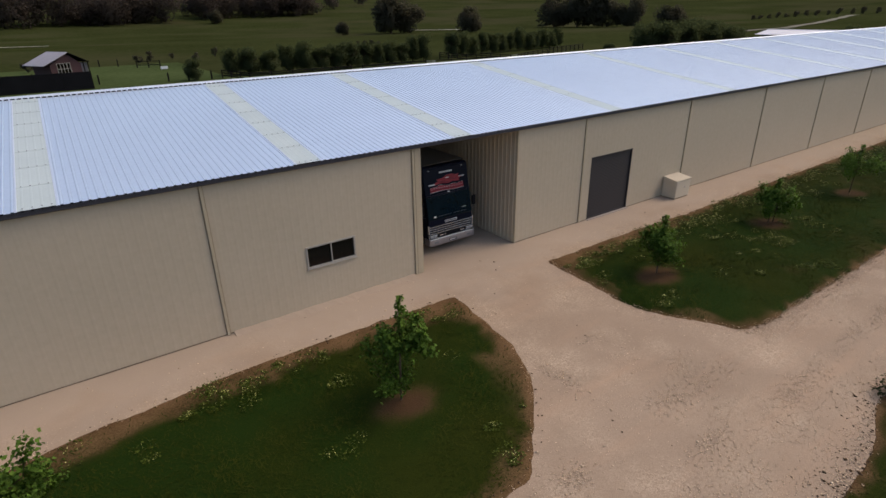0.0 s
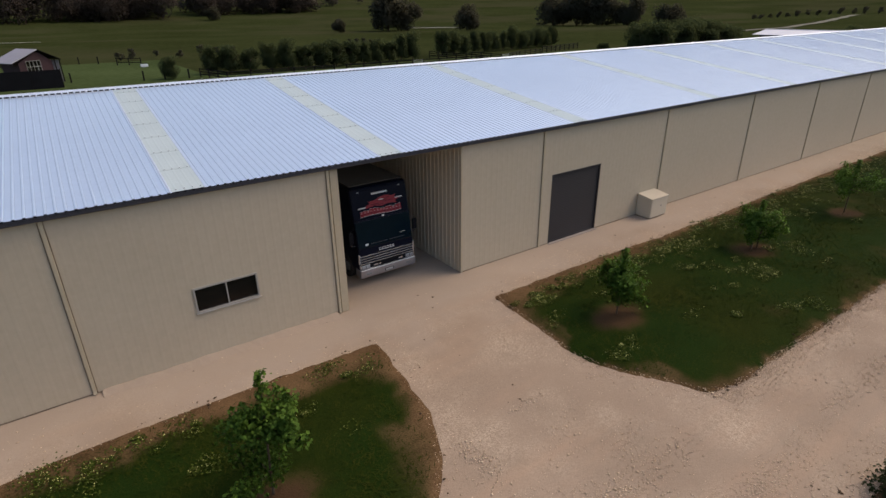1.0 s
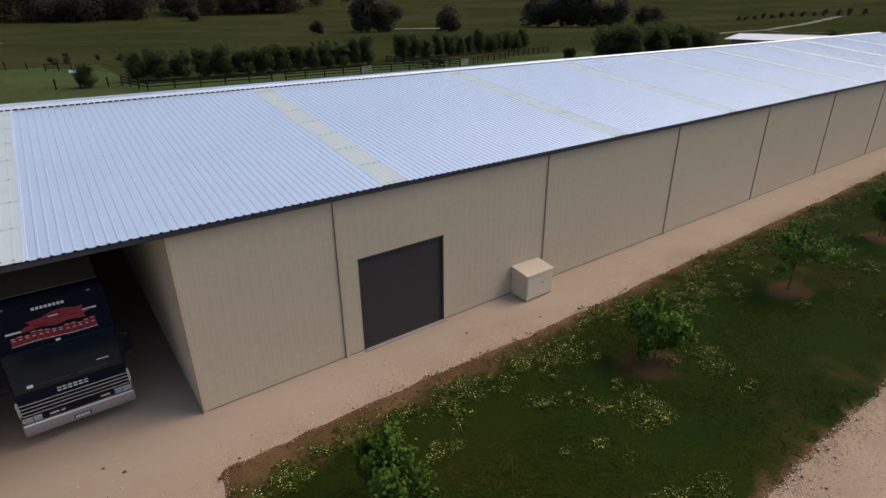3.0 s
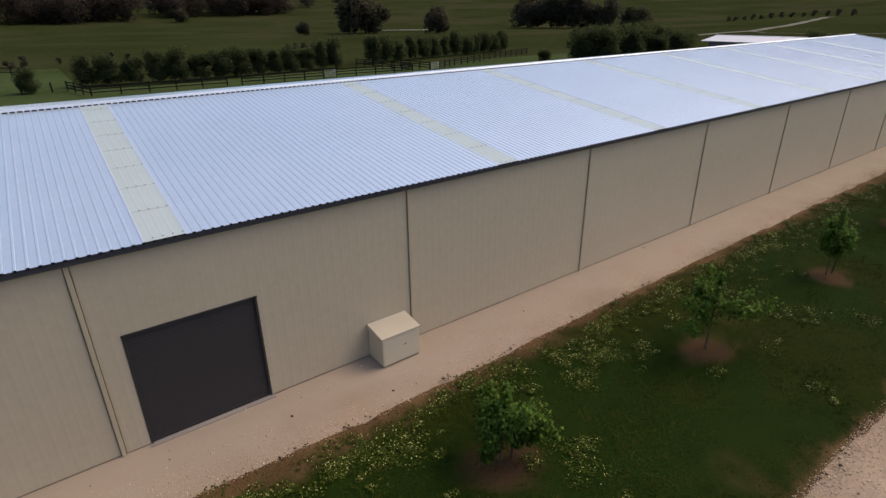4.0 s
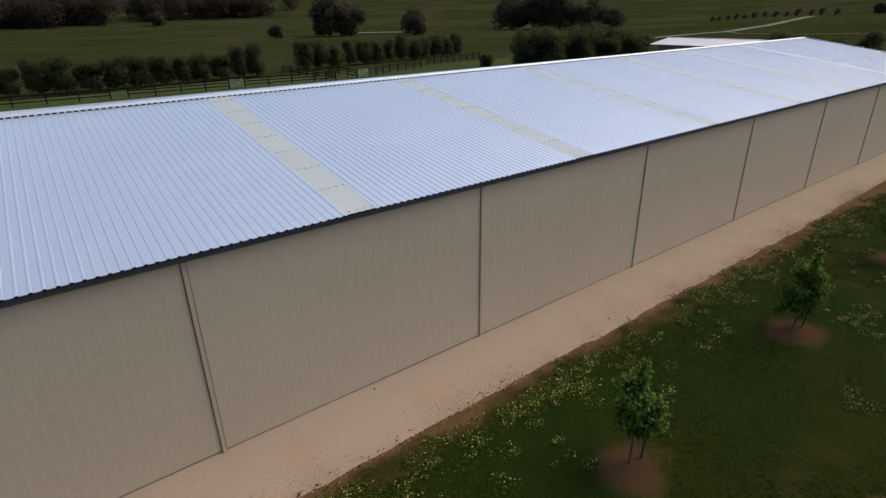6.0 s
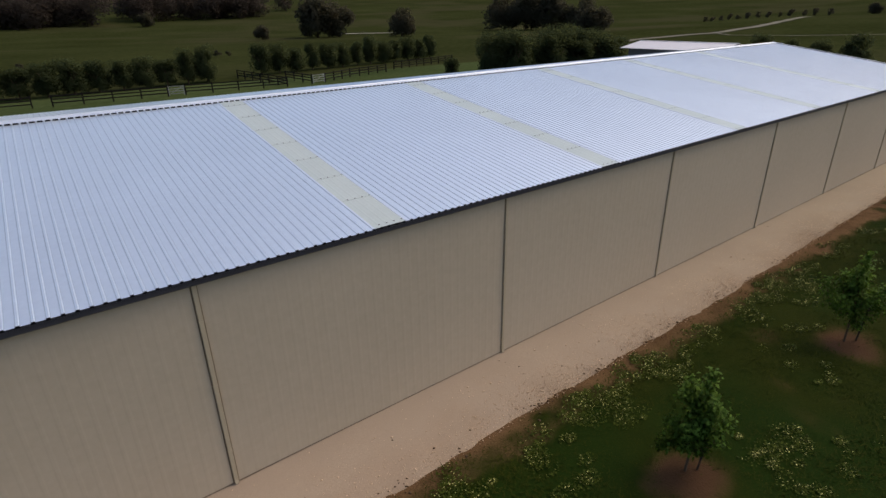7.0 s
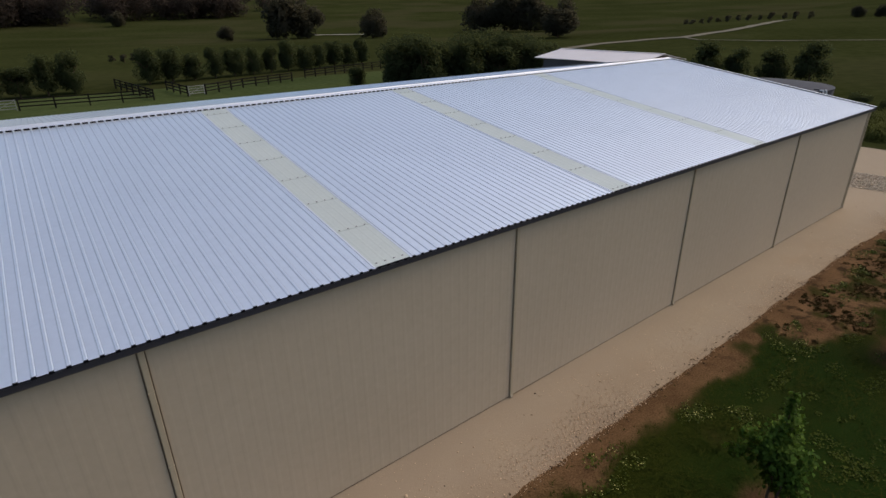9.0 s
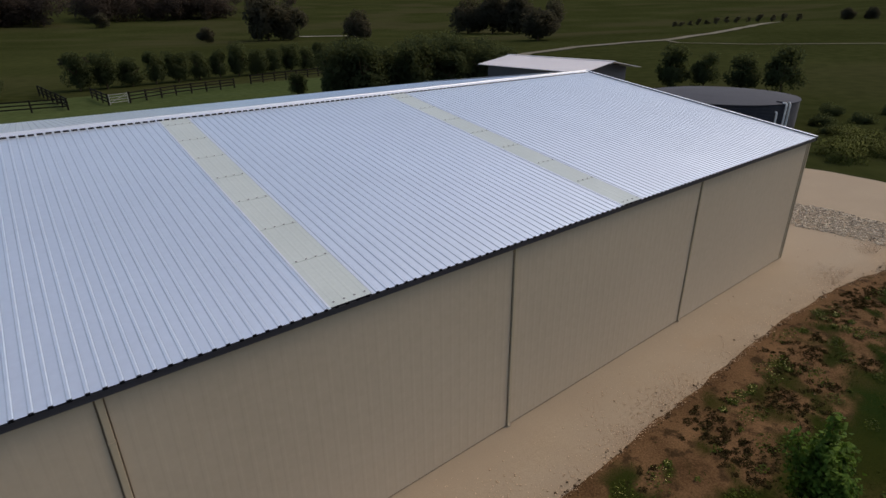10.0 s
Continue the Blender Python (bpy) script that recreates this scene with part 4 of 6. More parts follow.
    own(part("ridge_cap", extrude(bm, pts, "x", WEST - 0.2, EAST + 0.22 + SKEW * 11.4), M_CAP, shed, "folded pale ridge capping"))
    ks = range(int(WEST / 0.2), int(EAST / 0.2))
    dashes = [(k * 0.2 + 0.03 + SKEW * 10.9, k * 0.2 + 0.17 + SKEW * 10.9, lo_f - 0.012, lo_f + 0.06, roof_z(lo_f) - 0.006, roof_z(lo_f) + 0.040) for k in ks]
    own(part("ridge_seal", boxes(*dashes), M_BLACK, shed, "dark notched closer under the ridge capping"))["kind"] = "stuff"
    lips = [(k * 0.2 - 0.029 + SKEW * 10.9, k * 0.2 + 0.029 + SKEW * 10.9, lo_f - 0.018, lo_f + 0.06, roof_z(lo_f) - 0.006, roof_z(lo_f) + 0.043) for k in ks]
    own(part("ridge_lip", boxes(*lips), M_CAP, shed, "pale folded lips of the ridge capping"))["kind"] = "stuff"
    for x in (EAST + 0.18, WEST - 0.2):
        bm = bmesh.new()
        for ya, yb in ((EAVE_Y - 0.02, RIDGE_Y), (RIDGE_Y, BACK_Y)):
            extrude(bm, [(ya, roof_z(ya) + 0.045), (yb, roof_z(yb) + 0.045), (yb, roof_z(yb) - 0.12), (ya, roof_z(ya) - 0.12)], "x", x, x + 0.03)
        for v in bm.verts:
            v.co.x += SKEW * (v.co.y - EAVE_Y)
        own(part("barge_board", bm, M_DARK, shed, "charcoal barge flashing"))
        bm = bmesh.new()
        for ya, yb in ((EAVE_Y - 0.02, RIDGE_Y), (RIDGE_Y, BACK_Y)):
            extrude(bm, [(ya, roof_z(ya) + 0.05), (yb, roof_z(yb) + 0.05), (yb, roof_z(yb) + 0.062), (ya, roof_z(ya) + 0.062)], "x", x - 0.07, x + 0.045)
        for v in bm.verts:
            v.co.x += SKEW * (v.co.y - EAVE_Y)
        own(part("barge_cap", bm, M_CAP, shed, "pale folded edge of the end sheet"))
    # gutter: an open trough with a rolled lip
    gy0, gy1, gz0, gz1 = 16.43, 16.575, 4.935, 5.05
    prof = [(gy1, gz1 + 0.01), (gy1, gz0), (gy0 + 0.02, gz0), (gy0, gz0 + 0.02), (gy0, gz1 - 0.015), (gy0 - 0.012, gz1 - 0.008), (gy0 - 0.012, gz1 + 0.004), (gy0 + 0.006, gz1 + 0.004),
            (gy0 + 0.006, gz0 + 0.024), (gy0 + 0.024, gz0 + 0.006), (gy1 - 0.006, gz0 + 0.006), (gy1 - 0.006, gz1 + 0.01)]
    own(part("gutter", extrude(bmesh.new(), prof, "x", WEST - 0.15, EAST + 0.17), M_DARK, shed, "charcoal steel gutter"))
    ends = [(k * 0.2 - 0.03, k * 0.2 + 0.03, EAVE_Y - 0.006, EAVE_Y + 0.012, EAVE_Z - 0.022, EAVE_Z + 0.016) for k in range(int(WEST / 0.2), int(EAST / 0.2) + 1)]
    own(part("eave_closer", boxes(*ends), M_BLACK, shed, "dark rib ends along the eave"))["kind"] = "stuff"
    # skylight strips with their screw rows
    for x in SKYLIGHTS:
        sk = own(ribbed_roof("skylight", x, x + 0.84, EAVE_Y + 0.02, RIDGE_Y - 0.26, 0.006, M_SKYL, shed, "pale translucent fibreglass roof strip", rows=8, rib=0.002))
        for e in (x - 0.022, x + 0.816):
            part("edge_lap", extrude(bmesh.new(), [(e, 0.0), (e + 0.045, 0.0), (e + 0.040, 0.009), (e + 0.005, 0.009)], "y", EAVE_Y + 0.02, RIDGE_Y - 0.26), M_CAP, sk)
        for o in sk.children:
            for v in o.data.vertices:
                v.co.z += roof_z(v.co.y) + 0.004
                v.co.x += SKEW * (v.co.y - EAVE_Y)
        V, F = [], []
        y = EAVE_Y + 0.12
        while y < RIDGE_Y - 0.6:
            for k in range(math.ceil((x + 0.03) / 0.2), math.floor((x + 0.83) / 0.2) + 1):
                c, i, r, z = k * 0.2 + SKEW * (y - EAVE_Y), len(V), 0.019, roof_z(y) + 0.02
                V += [(c - r, y - r, z), (c + r, y - r, z), (c + r, y + r, z), (c - r, y + r, z), (c, y, z + 0.016)]
                F += [(i, i + 1, i + 4), (i + 1, i + 2, i + 4), (i + 2, i + 3, i + 4), (i + 3, i, i + 4)]
            y += 1.47
        me = bpy.data.meshes.new("screw_rows")
        me.from_pydata(V, [], F)
        tagged(obj("screw_rows", me, M_SCREW, sk), kind="stuff")
        y = EAVE_Y + 1.59
        while y < RIDGE_Y - 0.6:
            z = roof_z(y) + 0.007
            o = x + SKEW * (y - EAVE_Y)
            part("lap_strip", boxes((o + 0.005, o + 0.835, y - 0.016, y + 0.016, z - 0.002, z + 0.005)), M_SKYL, sk)
            y += 1.47
    # roller door
    x0, x1, top = DOOR
    door = new("roller_door")
    door.parent = shed
    own(door)
    door["label"] = "closed dark grey-brown steel roller door"
    V, F, k = [], [], 0
    z = 0.07
    while z < top - 0.04:
        for dz, dy in ((0, 0.0), (0.018, -0.005), (0.05, -0.005), (0.068, 0.0)):
            V += [(x0 + 0.05, WALL_Y + 0.05 + dy, z + dz), (x1 - 0.05, WALL_Y + 0.05 + dy, z + dz)]
        z += 0.076
    F = [(2 * i, 2 * i + 1, 2 * i + 3, 2 * i + 2) for i in range(len(V) // 2 - 1)]
    me = bpy.data.meshes.new("curtain")
    me.from_pydata(V, [], F)
    own2 = []
    own2.append(obj("curtain", me, M_CURTAIN, door))
    for a in (x0, x1 - 0.06):
        own2.append(part("guide_rail", boxes((a, a + 0.06, WALL_Y - 0.012, WALL_Y + 0.09, 0.0, top), bevel=0.006), M_CURTAIN, door))
    own2.append(part("bottom_bar", boxes((x0 + 0.06, x1 - 0.06, WALL_Y + 0.015, WALL_Y + 0.075, 0.02, 0.085), bevel=0.008), M_CURTAIN, door))
    own2.append(part("head_flashing", boxes((x0 - 0.01, x1 + 0.01, WALL_Y - 0.022, WALL_Y + 0.06, top - 0.03, top + 0.02), bevel=0.005), M_CURTAIN, door))
    own2.append(part("threshold", boxes((x0 - 0.02, x1 + 0.05, WALL_Y - 0.12, WALL_Y + 0.1, -0.04, 0.018), bevel=0.006), M_SLAB, door, "pale concrete threshold"))
    # window
    x0, x1, z0, z1 = WINDOW
    win = new("window")
    win.parent = shed
    win["label"] = "two-pane sliding window in a pale aluminium frame"
    win.matrix_parent_inverse = Matrix.Translation((-34, -28, 0))
    f = 0.026
    part("window_frame", boxes((x0 - 0.02, x1 + 0.02, WALL_Y - 0.035, WALL_Y + 0.07, z0 - 0.02, z0 + f), (x0 - 0.02, x1 + 0.02, WALL_Y - 0.035, WALL_Y + 0.07, z1 - f, z1 + 0.02),
                               (x0 - 0.02, x0 + f, WALL_Y - 0.034, WALL_Y + 0.069, z0 + f, z1 - f), (x1 - f, x1 + 0.02, WALL_Y - 0.034, WALL_Y + 0.069, z0 + f, z1 - f)), M_ALU, win)
    xm = (x0 + x1) / 2
    part("mullion", boxes((xm - 0.016, xm + 0.016, WALL_Y - 0.025, WALL_Y + 0.06, z0 + f, z1 - f)), M_ALU, win)
    part("pane", boxes((x0 + f, xm - 0.016, WALL_Y + 0.02, WALL_Y + 0.03, z0 + f, z1 - f)), M_GLASS, win)
    part("pane", boxes((xm + 0.016, x1 - f, WALL_Y + 0.035, WALL_Y + 0.045, z0 + f, z1 - f)), M_GLASS, win)
    part("window_sill", boxes((x0 - 0.05, x1 + 0.05, WALL_Y - 0.06, WALL_Y + 0.0, z0 - 0.045, z0 - 0.02), bevel=0.005), M_ALU, win)
    return shed


def settle_ridge(shed):
    """The ridge of the long roof climbs slightly to the east, while its eaves stay level."""
    above = ("roof", "skylight", "edge_lap", "screw_rows", "lap_strip", "ridge_cap", "ridge_seal", "ridge_lip", "barge_board", "barge_cap", "end_wall", "bay_wall")
    for ob in shed.children_recursive:
        if ob.type == "MESH" and ob.name.split(".")[0] in above:
            for v in ob.data.vertices:
                if v.co.z > 4:
                    f = (v.co.y - EAVE_Y) / (RIDGE_Y - EAVE_Y) if v.co.y < RIDGE_Y else (BACK_Y - v.co.y) / (BACK_Y - RIDGE_Y)
                    v.co.z += 0.0028 * (v.co.x - 42) * min(1, max(0, f))


def build_cabinet():
    x0, x1, y0, y1 = 25.74, 27.0, 15.77, 16.57
    cab = thing("pump_cabinet", "cream painted steel pump cabinet with sloping lid on the gravel", "cabinet", at=(x0, y0, 0))
    def put(ob):
        ob.matrix_parent_inverse = Matrix.Translation((-x0, -y0, 0))
    put(part("body", boxes((x0, x1, y0, y1, 0.05, 0.965), bevel=0.008), M_BOXP, cab))
    put(part("lid", extrude(bmesh.new(), [(y0 - 0.03, 0.955), (y0 - 0.03, 0.995), (y1, 1.115), (y1, 0.97)], "x", x0 - 0.025, x1 + 0.025), M_BOXP, cab, "sloping cream steel lid"))
    put(part("plinth", boxes((x0 + 0.03, x1 - 0.03, y0 + 0.03, y1, -0.02, 0.05)), M_GAP, cab))
    door = part("cabinet_door", boxes((x0 + 0.03, x1 - 0.03, y0 - 0.012, y0, 0.09, 0.93), bevel=0.004), M_BOXP, cab)
    put(door)
    latch = part("latch", boxes((x0 + 0.72, x0 + 0.80, y0 - 0.03, y0 - 0.012, 0.55, 0.585), bevel=0.004), M_SCREW, door)
    put(latch)
    latch.matrix_parent_inverse = door.matrix_world.inverted()
    latch.matrix_parent_inverse = Matrix.Identity(4)


# ---- the truck ----
def build_truck():
    tx, ty = 12.57, 17.74
    truck = thing("truck", "navy horse truck with silver bumper parked in the open bay", "truck", at=(tx, ty, 0))
    truck.scale = (0.985, 1, 0.965)
    W = 1.19

    def front(z):
        return 0.10 if z < 1.25 else 0.10 + (z - 1.25) * 0.17

    bm = bmesh.new()
    prof = [(0.12, 0.62), (0.10, 1.25), (0.52, 3.62), (0.60, 3.70), (8.6, 3.76), (8.65, 3.70), (8.65, 0.75), (1.9, 0.75), (1.75, 0.62)]
    extrude(bm, prof, "x", -W + 0.03, W - 0.03)
    bmesh.ops.bevel(bm, geom=[e for e in bm.edges], offset=0.035, segments=2, affect="EDGES")
    part("body", bm, M_NAVY, truck, smooth=False)
    part("roof_panel", boxes((-W + 0.09, W - 0.09, 0.68, 8.55, 3.745, 3.78), bevel=0.01), M_TRUCKTOP, truck, "dusty pale roof panel")
    # bumper with rounded corners
    bm = bmesh.new()
    box(bm, -W, W, 0.0, 0.42, 0.36, 0.67, bevel=0.035)
    bumper = part("bumper", bm, M_BUMPER, truck, "dull silver steel bumper", smooth=True)
    part("bumper_lip", boxes((-W + 0.03, W - 0.03, -0.006, 0.04, 0.655, 0.682), bevel=0.006), M_WHITE, bumper, "bright white upper bumper edge")
    part("number_plate", boxes((-0.19, 0.19, -0.012, 0.0, 0.43, 0.54)), M_DARK, bumper, "dark number plate")
    for k in range(6):
        part("plate_bar", boxes((-0.15 + 0.052 * k, -0.115 + 0.052 * k, -0.016, -0.012, 0.455, 0.515)), M_WHITE, bumper)
    for x in (-0.86, 0.86):
        part("fog_lamp", boxes((x - 0.10, x + 0.10, -0.014, 0.02, 0.47, 0.55), bevel=0.01), M_LAMP, bumper, "small clear fog lamp")
    # grille bars
    for z in (0.90, 1.0, 1.1, 1.2):
        part("grille_bar", boxes((-W + 0.06, W - 0.06, 0.06, 0.11, z, z + 0.022), bevel=0.004), M_CHROME, truck, "thin bright grille bar")
    part("grille_panel", boxes((-W + 0.05, W - 0.05, 0.075, 0.115, 0.69, 0.875), bevel=0.006), M_BLACK, truck, "black lower grille panel")
    for a, b in ((-0.62, -0.42), (-0.38, -0.30), (0.46, 0.66)):
        part("badge_bar", boxes((a, b, 0.07, 0.085, 0.74, 0.80)), M_CHROME, truck)
    for x in (-0.94, 0.94):
        lamp = part("headlamp", boxes((x - 0.17, x + 0.17, 0.05, 0.12, 0.715, 0.845), bevel=0.02), M_LAMP, truck, "rectangular clear headlamp")
        part("headlamp_rim", boxes((x - 0.185, x + 0.185, 0.058, 0.11, 0.845, 0.858), (x - 0.185, x + 0.185, 0.058, 0.11, 0.702, 0.715), bevel=0.004), M_CHROME, lamp)
        part("headlamp_divider", boxes((x - 0.008, x + 0.008, 0.046, 0.06, 0.72, 0.84), bevel=0.002), M_BLACK, lamp)
        o = 0.19 if x > 0 else -0.19
        part("indicator", boxes((x + o - 0.03, x + o + 0.03, 0.07, 0.16, 0.71, 0.85), bevel=0.008), M_CHROME, truck)
    for x in (-W + 0.0, W - 0.06):
        part("corner_strip", boxes((x, x + 0.06, 0.1, 0.16, 0.9, 1.3), bevel=0.01), M_CHROME, truck)
    # sloped front pieces, drawn on the raked face
    slope = Matrix.Translation((0, 0.10, 1.25)) @ Matrix.Rotation(-math.atan2(0.42, 2.37), 4, "X")

    def raked(name, rows, material, label="", parent=truck, bevel=0.0):
        ob = part(name, boxes(*rows, bevel=bevel), material, parent, label)
        ob.data.transform(slope)
        return ob
    for k in range(6):
        raked("name_bar", [(-0.33 + 0.112 * k, -0.25 + 0.112 * k, -0.018, 0.004, 0.05, 0.075), (-0.33 + 0.112 * k, -0.25 + 0.112 * k, -0.018, 0.004, 0.115, 0.14)], M_WHITE, "bright badge bar")
    screen = raked("windscreen", [(-W + 0.05, W - 0.05, -0.022, 0.01, 0.24, 1.26)], M_SCREEN, "dark raked windscreen", bevel=0.02)
    raked("wiper", [(-0.62, 0.05, -0.035, -0.022, 0.36, 0.38)], M_DARK, parent=screen)
    raked("wiper", [(0.15, 0.8, -0.035, -0.022, 0.36, 0.38)], M_DARK, parent=screen)
    raked("screen_sticker", [(-0.86, -0.74, -0.028, -0.022, 0.34, 0.41)], M_WHITE, parent=screen)
    raked("screen_sticker", [(0.6, 0.86, -0.028, -0.022, 0.52, 0.56)], M_CHROME, parent=screen)
    raked("sun_visor", [(-W + 0.06, W - 0.06, -0.05, 0.01, 1.25, 1.31)], M_NAVY, "navy sun visor", bevel=0.02)
    raked("cab_lamp", [(-0.05, 0.05, -0.075, -0.06, 1.31, 1.37)], M_WHITE, "small white roof lamp", bevel=0.01)
    # sign art as plain shapes
    rnd = random.Random(4)
    for k in range(13):
        x, z = -0.86 + 0.131 * k, 1.42 + 0.02 * math.sin(k * 0.5)
        top = z + 0.19 + rnd.uniform(-0.02, 0.05)
        raked("sign_bar", [(x, x + 0.118, -0.012, 0.004, z, top)], M_RED, "red bar of illegible sign lettering")
        raked("sign_edge", [(x - 0.008, x + 0.126, -0.008, 0.003, z - 0.012, z + 0.006)], M_WHITE)
        raked("sign_gap", [(x + 0.036, x + 0.062 + rnd.uniform(0, 0.03), -0.0145, 0.003, z + 0.05, z + 0.085)], M_NAVY)
        raked("sign_edge", [(x + 0.03, x + 0.08, -0.0145, 0.003, z + 0.125, z + 0.14)], M_WHITE)
        raked("sign_edge", [(x + 0.012, x + 0.10, -0.0145, 0.003, top - 0.002, top + 0.006)], M_WHITE)
    bm = bmesh.new()
    shape = [(-0.66, 1.70), (-0.58, 1.80), (-0.42, 1.84), (-0.50, 1.93), (-0.20, 1.95), (0.02, 2.04), (0.28, 2.06), (0.48, 2.00), (0.66, 2.02), (0.60, 1.92), (0.84, 1.88), (0.62, 1.80), (0.66, 1.70), (0.30, 1.74), (0.05, 1.69), (-0.25, 1.74)]
    lo, hi = [bm.verts.new((x, -0.012, z)) for x, z in shape], [bm.verts.new((x, 0.004, z)) for x, z in shape]
    bm.faces.new(lo), bm.faces.new(hi)
    for i in range(len(shape)):
        j = (i + 1) % len(shape)
        bm.faces.new((lo[i], lo[j], hi[j], hi[i]))
    art = part("sign_shape", bm, M_RED, truck, "plain red running shape on the sign")
    art.data.transform(slope)
    for a, b, c, d in ((-0.40, -0.05, 1.80, 1.815), (0.10, 0.52, 1.84, 1.855), (-0.15, 0.30, 1.90, 1.912), (0.05, 0.40, 1.965, 1.975), (-0.3, 0.1, 1.75, 1.765)):
        raked("sign_gap", [(a, b, -0.0145, 0.003, c, d)], M_NAVY)
    for row in ((-0.92, -0.62, -0.012, 0.004, 1.72, 1.76), (0.62, 0.92, -0.012, 0.004, 1.87, 1.91), (-0.06, 0.14, -0.016, 0.004, 1.925, 1.95)):
        raked("sign_flash", [row], M_WHITE)
    raked("sign_title", [(-0.32 + 0.083 * k, -0.26 + 0.083 * k, -0.010, 0.004, 2.17, 2.235) for k in range(8)], M_WHITE, "row of small white letter bars")
    for x in (-0.85, 0.85):
        raked("marker_lamp", [(x - 0.04, x + 0.04, -0.02, 0.004, 2.32, 2.36)], M_LAMP)
    # mirrors
    for s in (-1, 1):
        bm = bmesh.new()
        tube(bm, [(s * (W - 0.02), 0.35, 2.25), (s * (W + 0.16), 0.28, 2.22), (s * (W + 0.16), 0.28, 1.65), (s * (W - 0.02), 0.3, 1.6)], 0.014, 6)
        arm = part("mirror_arm", bm, M_DARK, truck)
        part("mirror", boxes((s * (W + 0.16) - 0.09, s * (W + 0.16) + 0.09, 0.24, 0.32, 1.72, 2.15), bevel=0.02), M_BLACK, arm, "black wing mirror")
    # wheels
    for y in (1.25, 6.6):
        for s in (-1, 1):
            bm = bmesh.new()
            x0, x1 = (s * (W - 0.32), s * (W - 0.02))
            rings = []
            for x, r in ((x0, 0.40), (x0, 0.48), (x0 + s * 0.03, 0.5), (x1 - s * 0.03, 0.5), (x1, 0.48), (x1, 0.32)):
                rings.append([bm.verts.new((x, y + r * math.cos(a), 0.5 + r * math.sin(a))) for a in [k * math.pi / 12 for k in range(24)]])
            for A, B in zip(rings, rings[1:]):
                for k in range(24):
                    bm.faces.new((A[k], A[(k + 1) % 24], B[(k + 1) % 24], B[k]))
            bm.faces.new(rings[0])
            wheel = part("wheel", bm, M_TYRE, truck, "black truck tyre", smooth=False)
            bm = bmesh.new()
            tube(bm, [(x1 - s * 0.06, y, 0.5), (x1 - s * 0.01, y, 0.5)], [0.32, 0.22], 20)
            part("rim", bm, M_CHROME, wheel, "dull silver wheel rim")
    part("chassis", boxes((-0.5, 0.5, 0.4, 8.5, 0.5, 0.76)), M_DARK, truck)


# ---- trees ----
def leaf_cards(rng, centres, size, droop=0.3, fold=0.25):
    """Folded four-triangle leaves round the centres."""
    n = len(centres)
    a, el = rng.uniform(0, 2 * np.pi, n), rng.uniform(-0.9, 0.6, n) - droop
    L, Wd = size * rng.uniform(0.7, 1.3, n), size * rng.uniform(0.35, 0.6, n)
    d = np.column_stack([np.cos(a) * np.cos(el), np.sin(a) * np.cos(el), np.sin(el)])
    s = np.column_stack([-np.sin(a), np.cos(a), np.zeros(n)])
    roll = rng.uniform(-0.8, 0.8, n)[:, None]
    up = np.cross(d, s)
    s = s * np.cos(roll) + up * np.sin(roll)
    up = np.cross(d, s)
    base = centres
    mid = base + d * (L * 0.5)[:, None]
    tip = base + d * L[:, None] - np.array([0, 0, 1]) * (L * 0.15)[:, None]
    V = np.stack([base, mid + s * Wd[:, None] + up * (fold * Wd)[:, None], tip, mid - s * Wd[:, None] + up * (fold * Wd)[:, None]], 1).reshape(-1, 3)
    F = (np.array([(0, 1, 2), (0, 2, 3)])[None] + 4 * np.arange(n)[:, None, None]).reshape(-1, 3)
    return V, F


